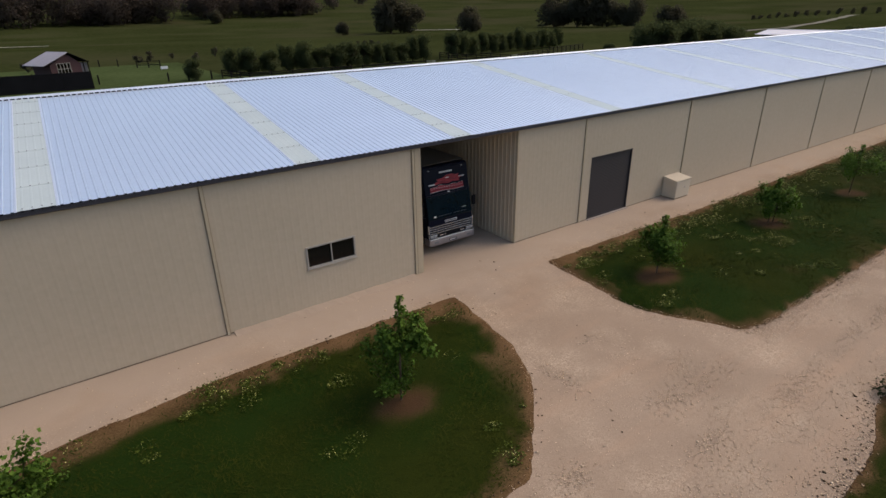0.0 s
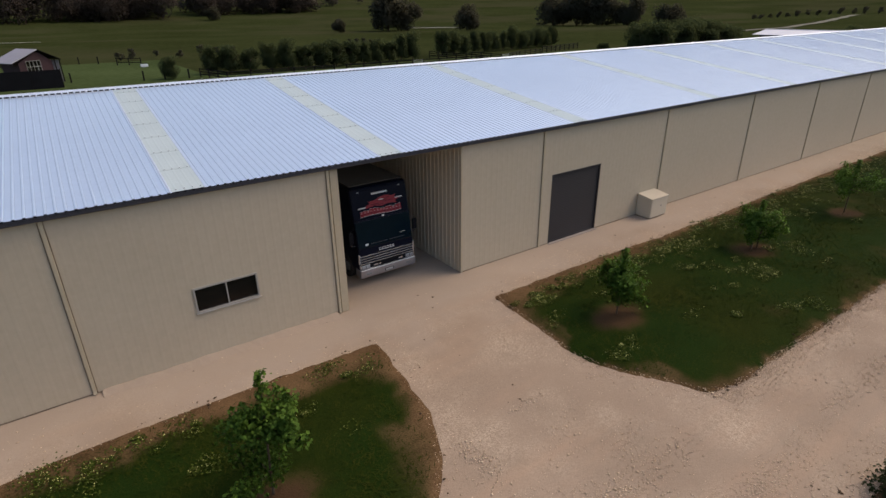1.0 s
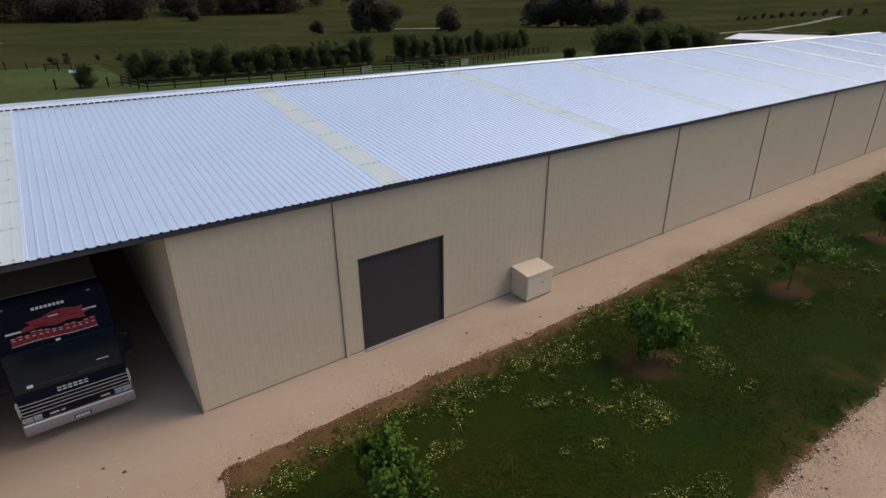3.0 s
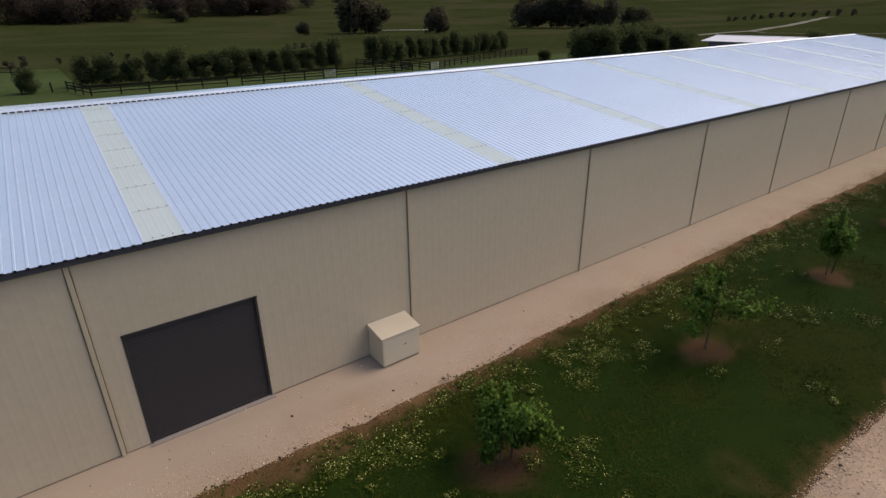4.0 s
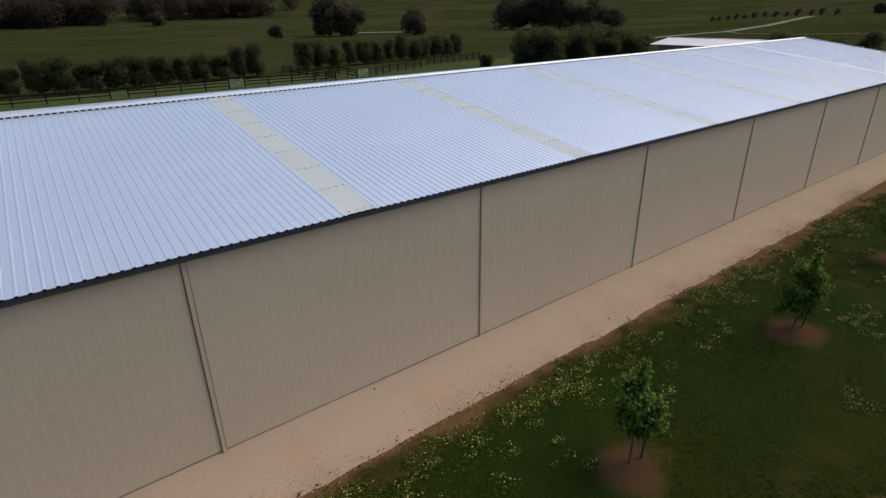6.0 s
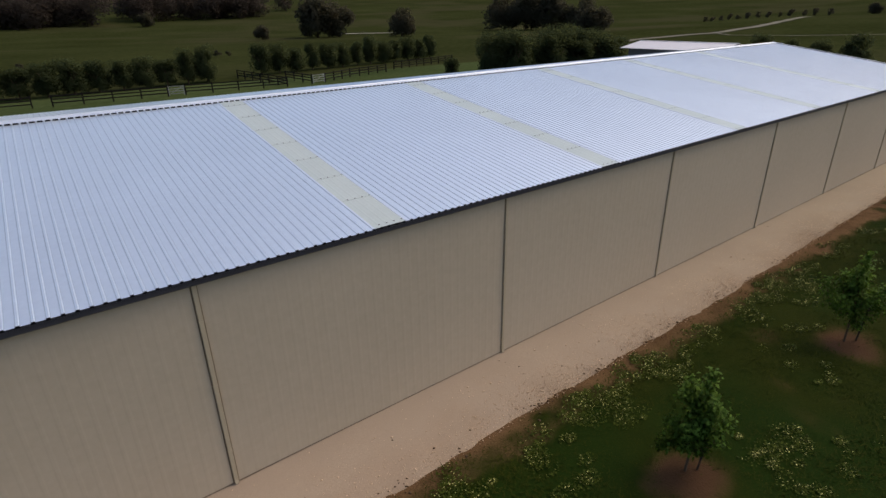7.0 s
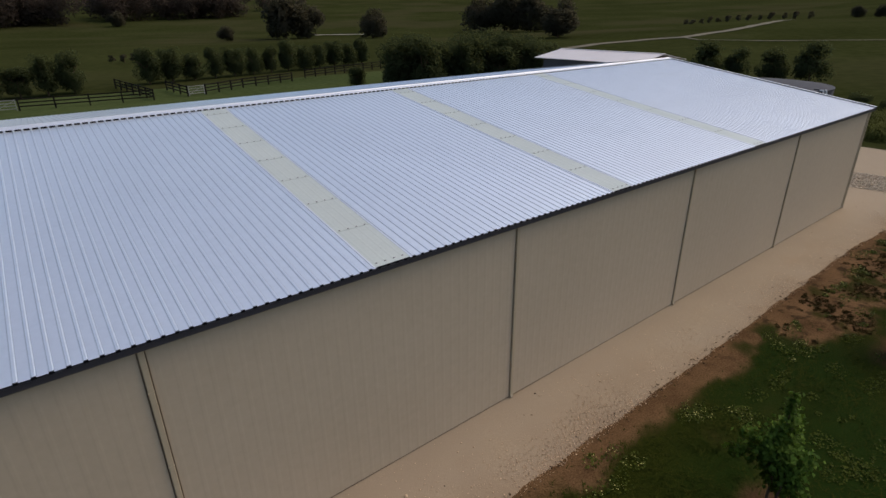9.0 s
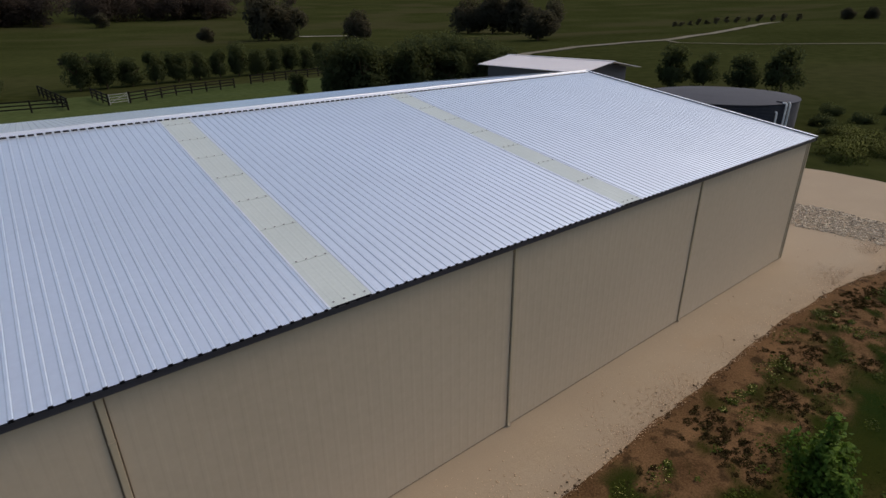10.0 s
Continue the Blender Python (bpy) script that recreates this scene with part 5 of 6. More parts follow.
def sapling(x, y, height, spread, low, seed):
    rng = np.random.default_rng(seed)
    label = "young broadleaf sapling in a mulch ring, %s" % ("tall and leafy" if height > 2.9 else "short with a bushy top")
    tree = thing("sapling", label, "tree", "saplings along the shed", at=(x, y, 0))
    bm = bmesh.new()
    lean = rng.uniform(-0.05, 0.05, 2)
    pts = [(lean[0] * t * height, lean[1] * t * height, t * height * 0.92 + 0.02) for t in np.linspace(0, 1, 7)]
    pts[0] = (0, 0, -0.03)
    tube(bm, pts, [0.032 * (1 - 0.75 * k / 6) for k in range(7)], 7)
    tips, fat, limbs = [], [], []
    turn = rng.uniform(0, 6.28)
    # limbs that start out sideways and turn upward, each a plume of leaves
    for k in range(rng.integers(11, 15)):
        t = rng.uniform(low, 0.70)
        p = np.array([lean[0] * t * height, lean[1] * t * height, t * height * 0.92])
        a = turn + 2.4 * k + rng.uniform(-0.4, 0.4)
        reach = 0.22 * spread * height * rng.uniform(0.35, 1.75) * (1.15 - 0.6 * t)
        rise = height * rng.uniform(0.12, 0.40) * (1.2 - t)
        out = np.array([math.cos(a), math.sin(a), 0])
        m = p + out * reach * 0.75 + np.array([0, 0, rise * 0.25])
        q = p + out * reach * 1.1 + np.array([0, 0, rise])
        limbs.append(("limb", [p, m, q], [0.013, 0.009, 0.004]))
        for f in np.linspace(0.25, 1.06, 9):
            tips.append((1 - f) ** 2 * p + 2 * f * (1 - f) * m + f * f * q), fat.append(0.05 + 0.05 * math.sin(min(f, 1) * 2.6))
        if rng.random() < 0.5:
            drop = m + out * reach * rng.uniform(0.4, 0.9) - np.array([0, 0, 0.08 * height * rng.random()])
            limbs.append(("twig", [m, drop], [0.007, 0.003]))
            for f in np.linspace(0.3, 1, 4):
                tips.append(m + (drop - m) * f), fat.append(0.07)
    for f in np.linspace(0.55, 1.03, 14):
        tips.append(np.array([lean[0] * f * height, lean[1] * f * height, f * height * 0.95])), fat.append(0.12 * (1.1 - f) + 0.03)
    part("trunk", bm, M_BARK, tree, "thin grey-brown trunk")
    for name, line, radii in limbs:
        part(name, tube(bmesh.new(), line, radii, 5), M_BARK, tree)
    tips, fat = np.array(tips), np.array(fat)
    c = np.repeat(tips, 24, axis=0) + rng.normal(0, 1, (len(tips) * 24, 3)) * np.repeat(fat, 24)[:, None] * 1.15
    V, F = leaf_cards(rng, c, 0.088)
    obj("crown", soft_mesh("crown", V, F, crown_normals(V, (0, 0, height * 0.5)) + 0.6 * rng.normal(size=(len(V), 3))), M_LEAF, tree, "mid-green drooping leaves")
    return tree


def shrub_mesh(seed, height, radius, lumps, cards, size, low=0.05, cone=0.0):
    """Leaf cards on the skins of a cluster of lumps, with an uneven outline."""
    rng = np.random.default_rng(seed)
    cs, rs = [], []
    for k in range(lumps):
        t = rng.uniform(0.18, 0.86)
        wide = radius * (1 - cone * t) * math.sqrt(max(0.05, 1 - (2 * t - 0.9) ** 2 * 0.6))
        a, q = rng.uniform(0, 2 * np.pi), wide * rng.uniform(0.25, 0.75)
        cs.append((q * math.cos(a), q * math.sin(a), height * t)), rs.append(radius * rng.uniform(0.28, 0.5))
    cs, rs = np.array(cs), np.array(rs)
    k = rng.integers(0, lumps, cards)
    d = rng.normal(size=(cards, 3))
    d /= np.linalg.norm(d, axis=1)[:, None]
    c = cs[k] + d * (rs[k] * rng.uniform(0.55, 1.08, cards))[:, None] * np.array([1, 1, 0.95])
    c[:, 2] = np.maximum(c[:, 2], height * low)
    return leaf_cards(rng, c, size, 0.1, 0.3)


def far_tree(name, label, category, group, seed, height, radius, lumps, cards, size, leaf, trunk_r, low=0.05, cone=0.0):
    tree = thing(name, label, category, group, at=(0, 0, 0))
    bm = bmesh.new()
    tube(bm, [(0, 0, -0.1), (0.05, 0.02, height * 0.3), (0, 0.06, height * 0.7)], [trunk_r, trunk_r * 0.7, trunk_r * 0.25], 7)
    rng = np.random.default_rng(seed + 90)
    for k in range(5):
        a, t = rng.uniform(0, 6.28), rng.uniform(0.25, 0.55)
        q = radius * 0.7
        tube(bm, [(0, 0, height * t), (q * 0.5 * math.cos(a), q * 0.5 * math.sin(a), height * (t + 0.12)), (q * math.cos(a), q * math.sin(a), height * (t + 0.28))],
             [trunk_r * 0.45, trunk_r * 0.3, trunk_r * 0.1], 5, caps=False)
    part("trunk", bm, M_BARK, tree)
    V, F = shrub_mesh(seed, height, radius, lumps, cards, size, low, cone)
    obj("crown", soft_mesh("crown", V, F, crown_normals(V, (0, 0, height * 0.4), radius / height * 1.6)), leaf, tree)
    return tree


def place(proto, x, y, scale, turn, first):
    m = pose(x, y, float(land(x, y)) - 0.05, 0, 0, turn) @ Matrix.Diagonal((scale[0], scale[0], scale[1], 1))
    if first:
        proto.matrix_basis = m
        return proto
    keep = proto.scale.copy()
    proto.scale = (1, 1, 1)
    c = copy_thing(proto, m)
    proto.scale = keep
    return c


def planting(protos, spots, seed, jitter=0.15):
    rng = np.random.default_rng(seed)
    used = set()
    for i, (x, y, s) in enumerate(spots):
        k = i % len(protos)
        sc = (s * rng.uniform(1 - jitter, 1 + jitter), s * rng.uniform(1 - jitter, 1 + jitter))
        place(protos[k], x, y, sc, rng.uniform(0, 360), k not in used)
        used.add(k)


def build_planting():
    for i, spot in enumerate(SAPLINGS):
        sapling(*spot, 40 + i)
    for x, y, h, lean in ((42.62, 10.4, 1.5, 3), (51.35, 10.5, 1.45, 5), (59.9, 10.2, 1.5, 4), (68.95, 10.5, 1.4, -6), (68.35, 10.55, 1.3, 4), (26.25, 11.0, 1.1, 3)):
        st = tagged(part("tree_stake", boxes((-0.022, 0.022, -0.022, 0.022, -0.05, h), bevel=0.004), M_STAKE), "dark hardwood stake beside a young sapling", "stake", "tree stakes")
        st.matrix_basis = pose(x, y, 0, lean, lean * 0.6, 20)
    hedge = [far_tree("hedge_tree", "dense dark green hedge tree behind the paddock fence", "tree", "hedge trees", 60 + k, 4.7, 2.15, 26, 5200, 0.21, M_HEDGE, 0.12, 0.02, 0.35) for k in range(3)]
    row1 = [(27 + 3.05 * k, 99.5 - 2.6 * math.sin(min(1, k / 6) * 1.5) + (0.5 * (k - 6) if k > 6 else 0), 1.0 + 0.08 * math.sin(k * 2.1)) for k in range(14)]
    row2 = [(77 + 3.5 * k, 104.5 + 0.65 * k, 0.98 + 0.07 * math.cos(k * 1.7)) for k in range(13)]
    clump = [(99.6 + 2.7 * k + 0.5 * math.sin(k * 5), 69.2 - 0.68 * k + 0.9 * math.cos(k * 3), 1.36 + 0.09 * math.sin(k * 2.3)) for k in range(9)]
    clump += [(103 + 3.3 * k, 73.5 - 0.7 * k, 1.42 + 0.08 * math.cos(k * 1.9)) for k in range(7)]
    lone = [(20.3, 96, 0.75), (98.2, 78.2, 0.72)]
    planting(hedge, row1 + row2 + clump + lone, 3)
    tankside = [far_tree("shrub", "rounded dark green shrub tree behind the water tank", "tree", "shrubs by the tank", 70 + k, 5.6, 2.45, 20, 3200, 0.28, M_HEDGE, 0.1, 0.02, 0.35) for k in range(2)]
    planting(tankside, [(137.5, 48.8, 1.05), (140, 45.6, 0.92), (140.5, 41, 1.0), (141, 36.6, 1.0)], 5, 0.08)
    low = [far_tree("low_bush", "low sprawling olive-green weedy bush beside the track", "bush", "bushes by the track", 75 + k, 0.75, 1.9, 16, 2600, 0.11, M_BUSH, 0.03, 0.02) for k in range(2)]
    planting(low, [(112.0, 20.6, 0.85), (113.9, 21.6, 0.95), (115.2, 18.9, 0.8), (116.4, 21.2, 1.0), (118.9, 21.6, 1.0), (120.6, 23.3, 0.9)], 8, 0.12)
    edge = far_tree("verge_bush", "low dark green weedy bush at the corner of the verge", "bush", "", 79, 0.6, 1.1, 16, 4200, 0.07, M_HEDGE, 0.02, 0.02)
    place(edge, 15.9, 2.4, (1.0, 1.0), 40, True)
    dim = [far_tree("shade_bush", "dark sprawling bush on the slope beyond the track", "bush", "dark bushes on the slope", 77 + k, 1.5, 2.1, 16, 1900, 0.2, M_HEDGE, 0.04, 0.02) for k in range(2)]
    planting(dim, [(121.5, 24.8, 0.45), (125, 26.5, 0.5), (129, 24.5, 0.5), (131.5, 28, 0.6), (136, 24, 0.6), (128, 21.5, 0.5)], 9, 0.15)
    young = [far_tree("paddock_tree", "small dark tree standing alone in the paddock", "tree", "paddock trees", 80 + k, 2.3, 0.95, 8, 300, 0.28, M_DARKLEAF, 0.05, 0.1) for k in range(2)]
    spots = [(18.7, 139, 1), (20.9, 139, 1), (27, 148, 0.8), (29.8, 137, 1.1), (36.4, 146, 1.05), (40.1, 145, 1.0), (44, 147, 0.9), (80, 155, 1), (82.4, 155, 0.95), (84.7, 155, 1.1), (88, 157, 0.8)]
    spots += [(404 - 3.4 * k, 203 - 7.0 * k, 1.9 + 0.3 * math.sin(k * 3)) for k in range(13)] + [(-1, 131, 0.9)]
    planting(young, spots, 6, 0.2)
    big = [far_tree("field_tree", "large dark spreading tree standing in the far pasture", "tree", "field trees", 50 + k, 16, 10.5, 24, 4200, 1.15, M_DARKLEAF, 0.5, 0.08) for k in range(3)]
    spots = [(200, 338, 1.38), (213, 337, 1.25), (240, 305, 0.95), (166, 341, 0.52), (153, 588, 0.72), (352, 336, 1.35), (362, 320, 1.5), (372, 303, 1.5), (381, 286, 1.35),
             (212, 140, 0.55), (450, 126, 0.4), (455, 116, 0.4)]
    planting(big, spots, 7, 0.12)
    # far woods
    rng = np.random.default_rng(9)
    Vs, Fs, Ns, off = [], [], [], 0
    for k in range(210):
        u = rng.random()
        if u < 0.5:
            x = rng.uniform(-170, 128)
            y = 560 + 0.18 * (x + 150) + rng.uniform(0, 60)
        elif u < 0.8:
            x, y = rng.uniform(150, 300), rng.uniform(645, 720)
        else:
            x, y = rng.uniform(-250, 420), rng.uniform(700, 900)
        h = rng.uniform(20, 34)
        V, F = shrub_mesh(200 + k, h, h * 0.55, 10, 420, 1.9, 0.03)
        Ns.append(crown_normals(V, (0, 0, h * 0.4)))
        V = V + np.array([x, y, float(land(x, y)) - 0.3])
        Vs.append(V), Fs.append(F + off)
        off += len(V)
    me = soft_mesh("distant_woods", np.vstack(Vs), np.vstack(Fs), np.vstack(Ns))
    tagged(obj("distant_woods", me, M_WOODS), "dark brown-green woodland on the far slope", "woods", kind="stuff")


# ---- paddocks, far buildings ----
def fence_run(name, pts, gap, label, rails=(0.45, 0.85, 1.22), height=1.35):
    f = thing(name, label, "fence", "paddock fences", at=(*pts[0], float(land(*pts[0]))))
    inv = f.matrix_basis.inverted()
    post_me = None
    for (ax, ay), (bx, by) in zip(pts, pts[1:]):
        L = math.hypot(bx - ax, by - ay)
        n = max(1, round(L / gap))
        ang = math.degrees(math.atan2(by - ay, bx - ax))
        if post_me is None:
            bm = boxes((-0.08, 0.08, -0.08, 0.08, -0.1, height), bevel=0.012)
            post_me = bpy.data.meshes.new("post")
            bm.to_mesh(post_me)
            bm.free()
        rail_me = bpy.data.meshes.new("rail")
        bm = boxes((0, L / n, -0.13, -0.08, -0.07, 0.07), bevel=0.006)
        bm.to_mesh(rail_me)
        bm.free()
        for k in range(n + 1):
            x, y = ax + (bx - ax) * k / n, ay + (by - ay) * k / n
            z = float(land(x, y))
            p = obj("post", post_me, M_FENCE, f)
            p.matrix_basis = inv @ pose(x, y, z, 0, 0, ang)
            if k < n:
                for r in rails:
                    q = obj("rail", rail_me, M_FENCE, f)
                    q.matrix_basis = inv @ pose(x, y, z + r, 0, 0, ang)
    return f


def gate(x, y, turn, width, label):
    g = thing("paddock_gate", label, "gate", "paddock gates", at=(x, y, 0))
    g.rotation_euler = (0, 0, radians(turn))
    for z in (0.25, 0.55, 0.85, 1.15):
        part("bar", boxes((0, width, -0.03, 0.03, z, z + 0.08)), M_GATE, g)
    for a in (0, width - 0.08):
        part("stile", boxes((a, a + 0.08, -0.04, 0.04, 0.05, 1.28)), M_GATE, g)
    bm = bmesh.new()
    tube(bm, [(0.05, -0.035, 0.25), (width - 0.05, -0.035, 1.18)], 0.03, 6)
    part("brace", bm, M_GATE, g)


def build_far():
    fence_run("fence", [(24.4, 95.7), (26.3, 87.6), (43, 86.9)], 3.2, "dark timber post and rail paddock fence")
    fence_run("fence", [(45, 86.6), (57.6, 86.2)], 3.2, "dark timber post and rail paddock fence")
    fence_run("fence", [(59.8, 86.4), (73.3, 84.8), (72.6, 93.5), (71.9, 102)], 3.2, "dark timber post and rail paddock fence with a return")
    gate(57.7, 86.2, -4, 1.9, "white barred gate in the dark paddock fence")
    fence_run("fence", [(77.0, 94.2), (77.5, 85.6)], 2.6, "short dark timber fence beside the gate")
    gate(77.6, 85.4, 14, 2.2, "white barred gate standing between two fences")
    fence_run("fence", [(79.9, 86.0), (86.1, 89.6), (94.8, 92.4)], 2.6, "dark timber post and rail fence before the hedge")
    fence_run("fence", [(98.4, 95.4), (107.2, 98.2), (116.5, 101)], 2.6, "dark timber post and rail fence before the hedge")
    fence_run("fence", [(16.8, 128.2), (20.6, 125.8)], 1.9, "short dark timber fence at the far side of the paddock", rails=(0.5, 1.2))
    trough = thing("water_trough", "small white water trough standing in the paddock", "trough", at=(20.4, 121, 0))
    part("basin", boxes((-0.6, 0.6, -0.3, 0.3, 0.0, 0.5), bevel=0.05), M_PVC, trough)
    part("water", boxes((-0.52, 0.52, -0.22, 0.22, 0.49, 0.505)), M_GLASS, trough)
    for k, (x, y) in enumerate(((7.5, 100.3), (16.5, 96.4), (19.3, 95.8), (22.6, 95.2), (3, 118), (11, 136), (14.2, 134.5))):
        tagged(part("fence_post", boxes((x - 0.1, x + 0.1, y - 0.1, y + 0.1, -0.1, 1.35), bevel=0.02), M_FENCE), "dark timber post standing in the pasture", "post", "fence posts")
    # barn beyond the shed
    barn = thing("barn", "small open barn with a white gable roof and dark walls", "barn", at=(111.8, 46.9, 0))
    w0, w1, rid, ez, rz = -4.5, 4.3, 0.0, 4.72, 5.42
    part("wall", boxes((w0 + 0.4, w0 + 0.5, -5.6, 5.4, 0, ez), (w1 - 0.5, w1 - 0.4, -5.6, 5.4, 0, ez), (w0 + 0.5, w1 - 0.5, 5.3, 5.4, 0, ez), (w0 + 0.5, w1 - 0.5, -5.6, -5.5, 0, ez)), M_BARNWALL, barn)
    for y in (-5.6, 5.3):
        bm = bmesh.new()
        extrude(bm, [(w0 + 0.4, ez), (w1 - 0.4, ez), (rid, rz - 0.12)], "y", y, y + 0.1)
        part("gable", bm, M_BARNWALL, barn)
    for a, b in ((w0, rid), (w1, rid)):
        bm = bmesh.new()
        extrude(bm, [(a, ez), (b, rz), (b, rz + 0.06), (a, ez + 0.06)], "y", -6.9, 6.5)
        part("roof", bm, M_BARNROOF, barn, "white steel roof sheet")
    part("ridge_cap", boxes((-0.2, 0.2, -6.92, 6.52, rz + 0.03, rz + 0.1)), M_BARNROOF, barn)
    # water tank
    cx, cy, R, H = 119.4, 33.6, 6.4, 2.45
    tank = thing("water_tank", "wide dark grey steel water tank with domed cover", "tank", at=(cx, cy, 0))
    N = 64
    bm = bmesh.new()
    prof = [(R, -0.05)]
    z = 0.0
    while z < H - 0.05:
        prof += [(R, z + 0.02), (R + 0.03, z + 0.06), (R, z + 0.10)]
        z += 0.12
    prof += [(R + 0.06, H - 0.02), (R + 0.06, H + 0.06), (R - 0.02, H + 0.06)]
    rings = [[bm.verts.new((r * math.cos(2 * math.pi * k / N), r * math.sin(2 * math.pi * k / N), zz)) for k in range(N)] for r, zz in prof]
    for A, B in zip(rings, rings[1:]):
        for k in range(N):
            bm.faces.new((A[k], A[(k + 1) % N], B[(k + 1) % N], B[k]))
    part("tank_wall", bm, M_TANK, tank)
    bm = bmesh.new()
    prof = [(R - 0.01, H + 0.05), (R * 0.75, H + 0.24), (R * 0.5, H + 0.38), (R * 0.25, H + 0.46)]
    rings = [[bm.verts.new((r * math.cos(2 * math.pi * k / N), r * math.sin(2 * math.pi * k / N), zz)) for k in range(N)] for r, zz in prof]
    top = bm.verts.new((0, 0, H + 0.5))
    for A, B in zip(rings, rings[1:]):
        for k in range(N):
            bm.faces.new((A[k], A[(k + 1) % N], B[(k + 1) % N], B[k]))
    for k in range(N):
        bm.faces.new((rings[-1][k], rings[-1][(k + 1) % N], top))
    part("cover", bm, M_TANKROOF, tank, "grey domed tank cover")
    for a, zt in ((-1.81, H + 0.12), (-1.74, H + 0.12), (-1.95, H - 0.55)):
        c, s = math.cos(a), math.sin(a)
        bm = bmesh.new()
        o = R + 0.16
        tube(bm, [(o * c, o * s, -0.05), (o * c, o * s, zt - 0.12), ((o - 0.05) * c, (o - 0.05) * s, zt - 0.02), ((o - 0.35) * c, (o - 0.35) * s, zt)], 0.075, 10)
        part("inlet_pipe", bm, M_PVC, tank, "white plastic inlet pipe")
    part("hatch", boxes((-1.5, -0.7, -6.3, -5.5, H + 0.08, H + 0.2), bevel=0.02), M_TANK, tank)
    # red hut and black stockyard panels
    hut = thing("hut", "faded red timber hut with a pale skillion roof", "hut", at=(3.2, 102.5, 0))
    hut.rotation_euler, hut.scale = (0, 0, radians(30)), (0.88, 0.88, 0.98)
    part("wall", boxes((-2.6, 2.6, -1.6, 3.0, 0, 3.1)), M_REDWALL, hut)
    bm = bmesh.new()
    extrude(bm, [(-2.6, 3.1), (2.6, 3.1), (0.9, 4.3), (0.2, 4.45)], "y", -1.6, 3.0)
    part("gable", bm, M_REDWALL, hut)
    bm = bmesh.new()
    extrude(bm, [(-3.9, 3.05), (0.5, 4.72), (0.5, 4.8), (-3.9, 3.13)], "y", -2.1, 3.4)
    part("roof", bm, M_HUTROOF, hut, "pale steel roof sheet")
    bm = bmesh.new()
    extrude(bm, [(0.5, 4.72), (3.9, 3.2), (3.9, 3.27), (0.5, 4.79)], "y", -2.1, 3.4)
    part("roof", bm, M_BLACKWALL, hut, "dark lean-to roof sheet")
    part("lean_to", boxes((2.6, 3.75, -1.5, 2.9, 0, 3.15)), M_BARNWALL, hut, "dark grey lean-to wall")
    for x in (2.9, 3.7):
        part("post", boxes((x - 0.06, x + 0.06, -1.9, -1.78, 0, 3.3)), M_FENCE, hut)
    win = part("window", boxes((-1.5, 0.75, -1.64, -1.6, 1.75, 3.25)), M_GLASS, hut, "dark window with a pale glazing grid")
    for k in range(5):
        part("glazing_bar", boxes((-1.53 + 0.555 * k, -1.47 + 0.555 * k, -1.68, -1.64, 1.7, 3.3)), M_GATE, win)
    for z in (1.7, 2.45, 3.24):
        part("glazing_bar", boxes((-1.47, 0.69, -1.675, -1.645, z, z + 0.06)), M_GATE, win)
    yard = thing("stock_screen", "long black shade-panel screen before the red hut", "screen", at=(-4.9, 94.6, 0))
    for k in range(8):
        part("panel", boxes((-16 + 3.4 * k, -16 + 3.4 * k + 3.36, 0, 0.06, 0.0, 2.35), bevel=0.01), M_BLACKWALL, yard)
    for k in range(9):
        part("post", boxes((-16.05 + 3.4 * k, -15.93 + 3.4 * k, 0.06, 0.16, 0, 2.45)), M_FENCE, yard)
    # tracks draped on the land

    def strip(name, pts, width, material, label, category):
        V, F = [], []
        dense = []
        for (ax, ay), (bx, by) in zip(pts, pts[1:]):
            n = max(2, int(math.hypot(bx - ax, by - ay) / 6))
            dense += [(ax + (bx - ax) * k / n, ay + (by - ay) * k / n) for k in range(n)]
        dense.append(pts[-1])
        for i, (x, y) in enumerate(dense):
            x2, y2 = dense[min(i + 1, len(dense) - 1)]
            x1, y1 = dense[max(i - 1, 0)]
            L = math.hypot(x2 - x1, y2 - y1)
            nx, ny = -(y2 - y1) / L, (x2 - x1) / L
            for k in range(4):
                o = width * (k / 3 - 0.5) * (1 + 0.2 * math.sin(i * 1.7 + k))
                X, Y = x + nx * o, y + ny * o
                V.append((X, Y, float(land(X, Y)) + 0.12))
        for i in range(len(dense) - 1):
            F += [(4 * i + k, 4 * i + k + 1, 4 * i + k + 5, 4 * i + k + 4) for k in range(3)]
        me = bpy.data.meshes.new(name)
        me.from_pydata(V, [], F)
        tagged(obj(name, me, material), label, category, kind="structure")
    strip("dirt_track", [(150, 96), (171, 105.5), (191, 108), (211, 105), (222, 100.5), (259, 103), (295, 110), (327, 118), (400, 140)], 3.4, M_DUST, "pale dirt farm track across the pasture", "track")
    strip("side_track", [(222, 100), (215, 92), (218, 74), (231, 50), (250, 10)], 1.0, M_DUST, "thin pale dirt track across the pasture", "track")
    strip("dam_bank", [(241, 386), (260, 374), (279, 359)], 5.5, M_DAM, "pale bare bank of a farm dam", "bank")
    strip("dry_patch", [(-12, 351), (9, 344)], 3.0, M_DAM, "pale dry patch in the pasture", "patch")


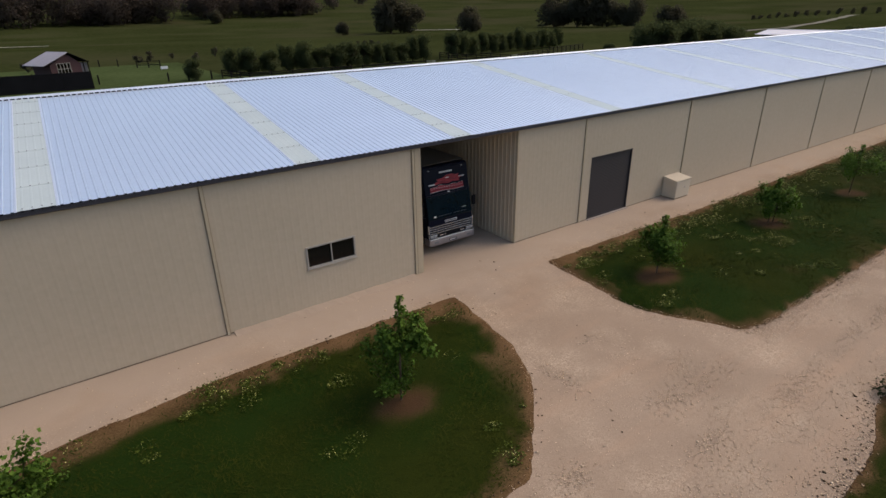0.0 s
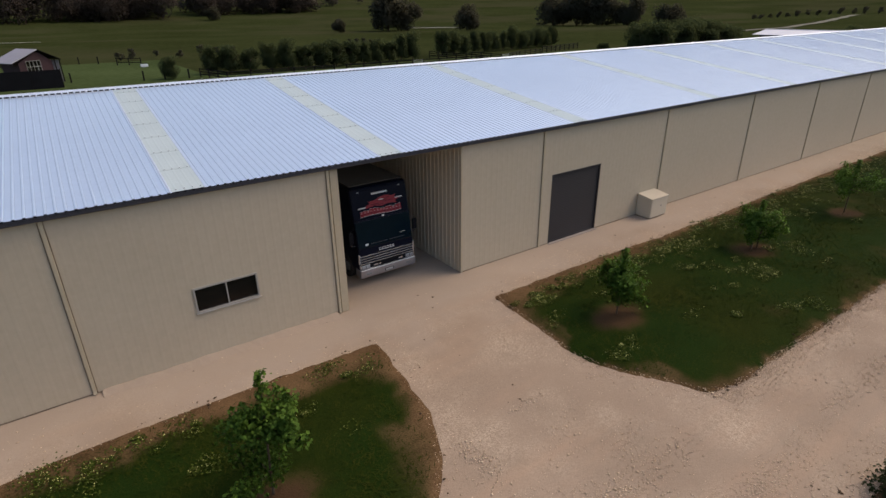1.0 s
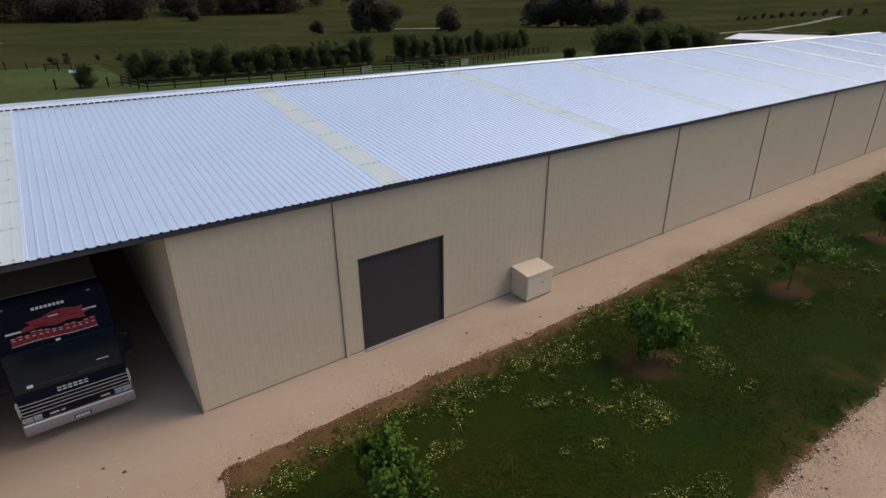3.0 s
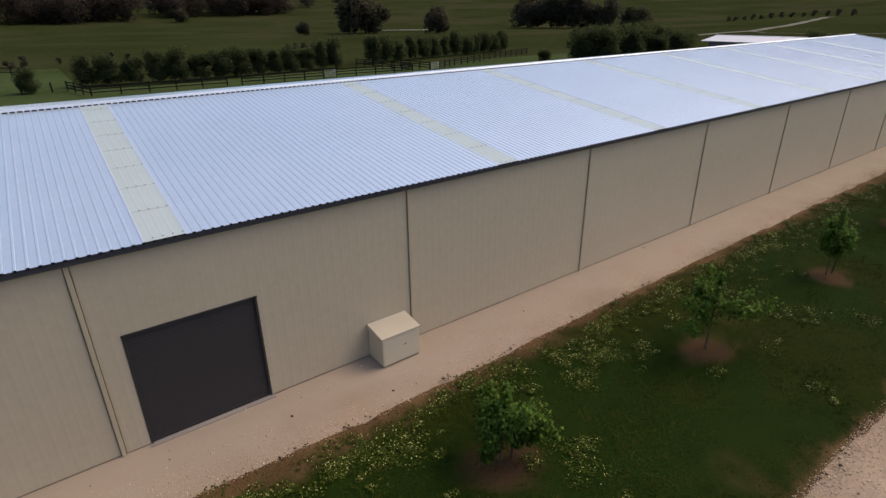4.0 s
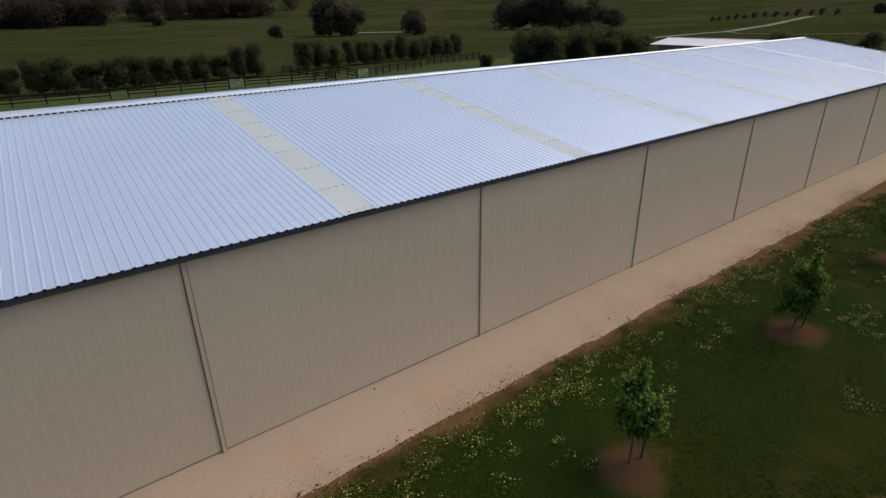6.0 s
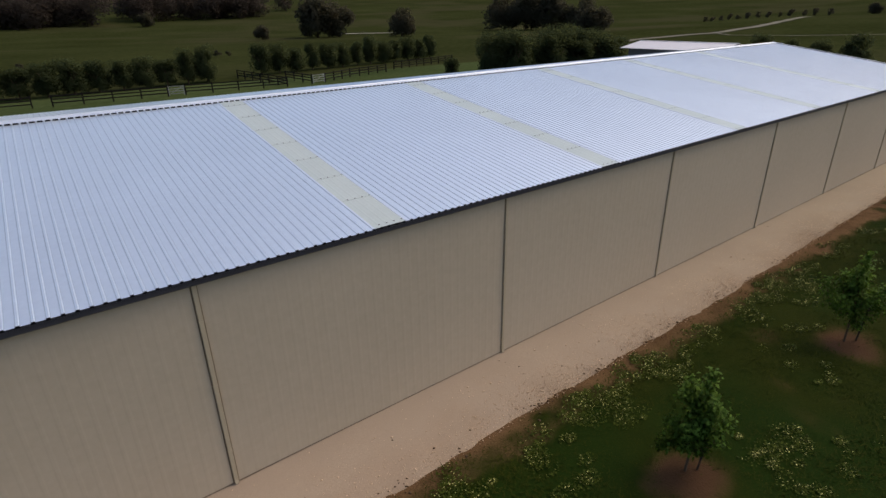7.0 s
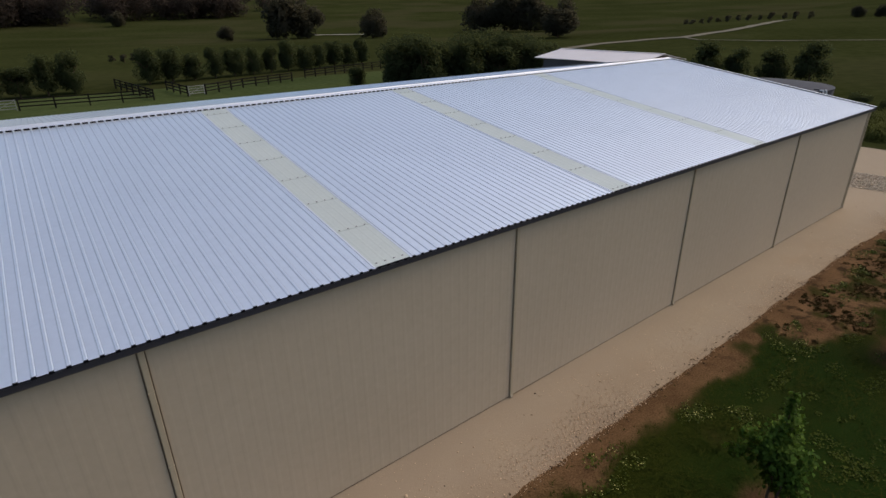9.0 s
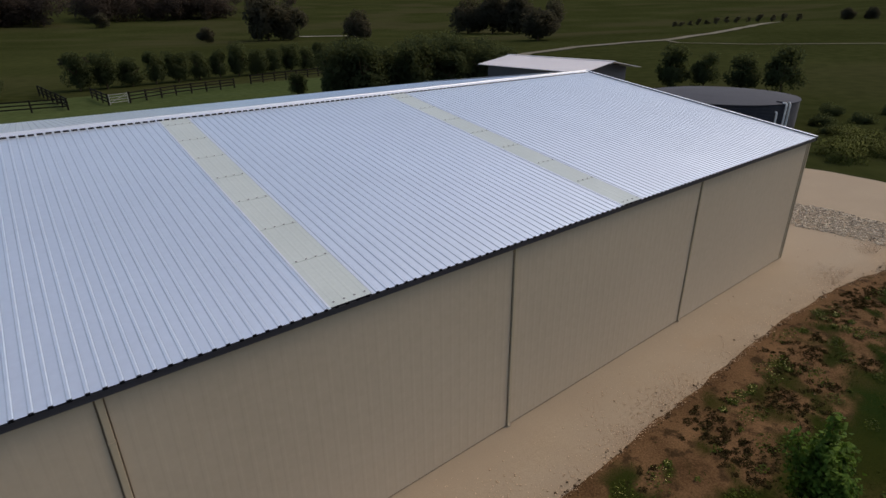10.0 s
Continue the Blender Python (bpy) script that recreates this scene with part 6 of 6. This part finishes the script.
build_ground()
build_paddock()
build_yard()
settle_ridge(build_shed())
build_truck()
build_cabinet()
build_far()
build_planting()
build_bed("bed_west", BED_WEST, (-30.6, 10.6, 6, 15), "raised grass bed with bare brown soil edges", 70000, 21, (-8, 10.6, 6, 15))
build_bed("bed_east", BED_EAST, (13.2, 102.4, 5.8, 14.8), "long raised grass bed with brown soil edges", 330000, 22)
build_bed("bed_south", BED_SOUTH, (8.4, 104.6, -10.8, 3.8), "grass verge beside the gravel track", 90000, 23, (8.6, 45, -3, 3.8))
build_stones()
build_weeds()
build_tufts()
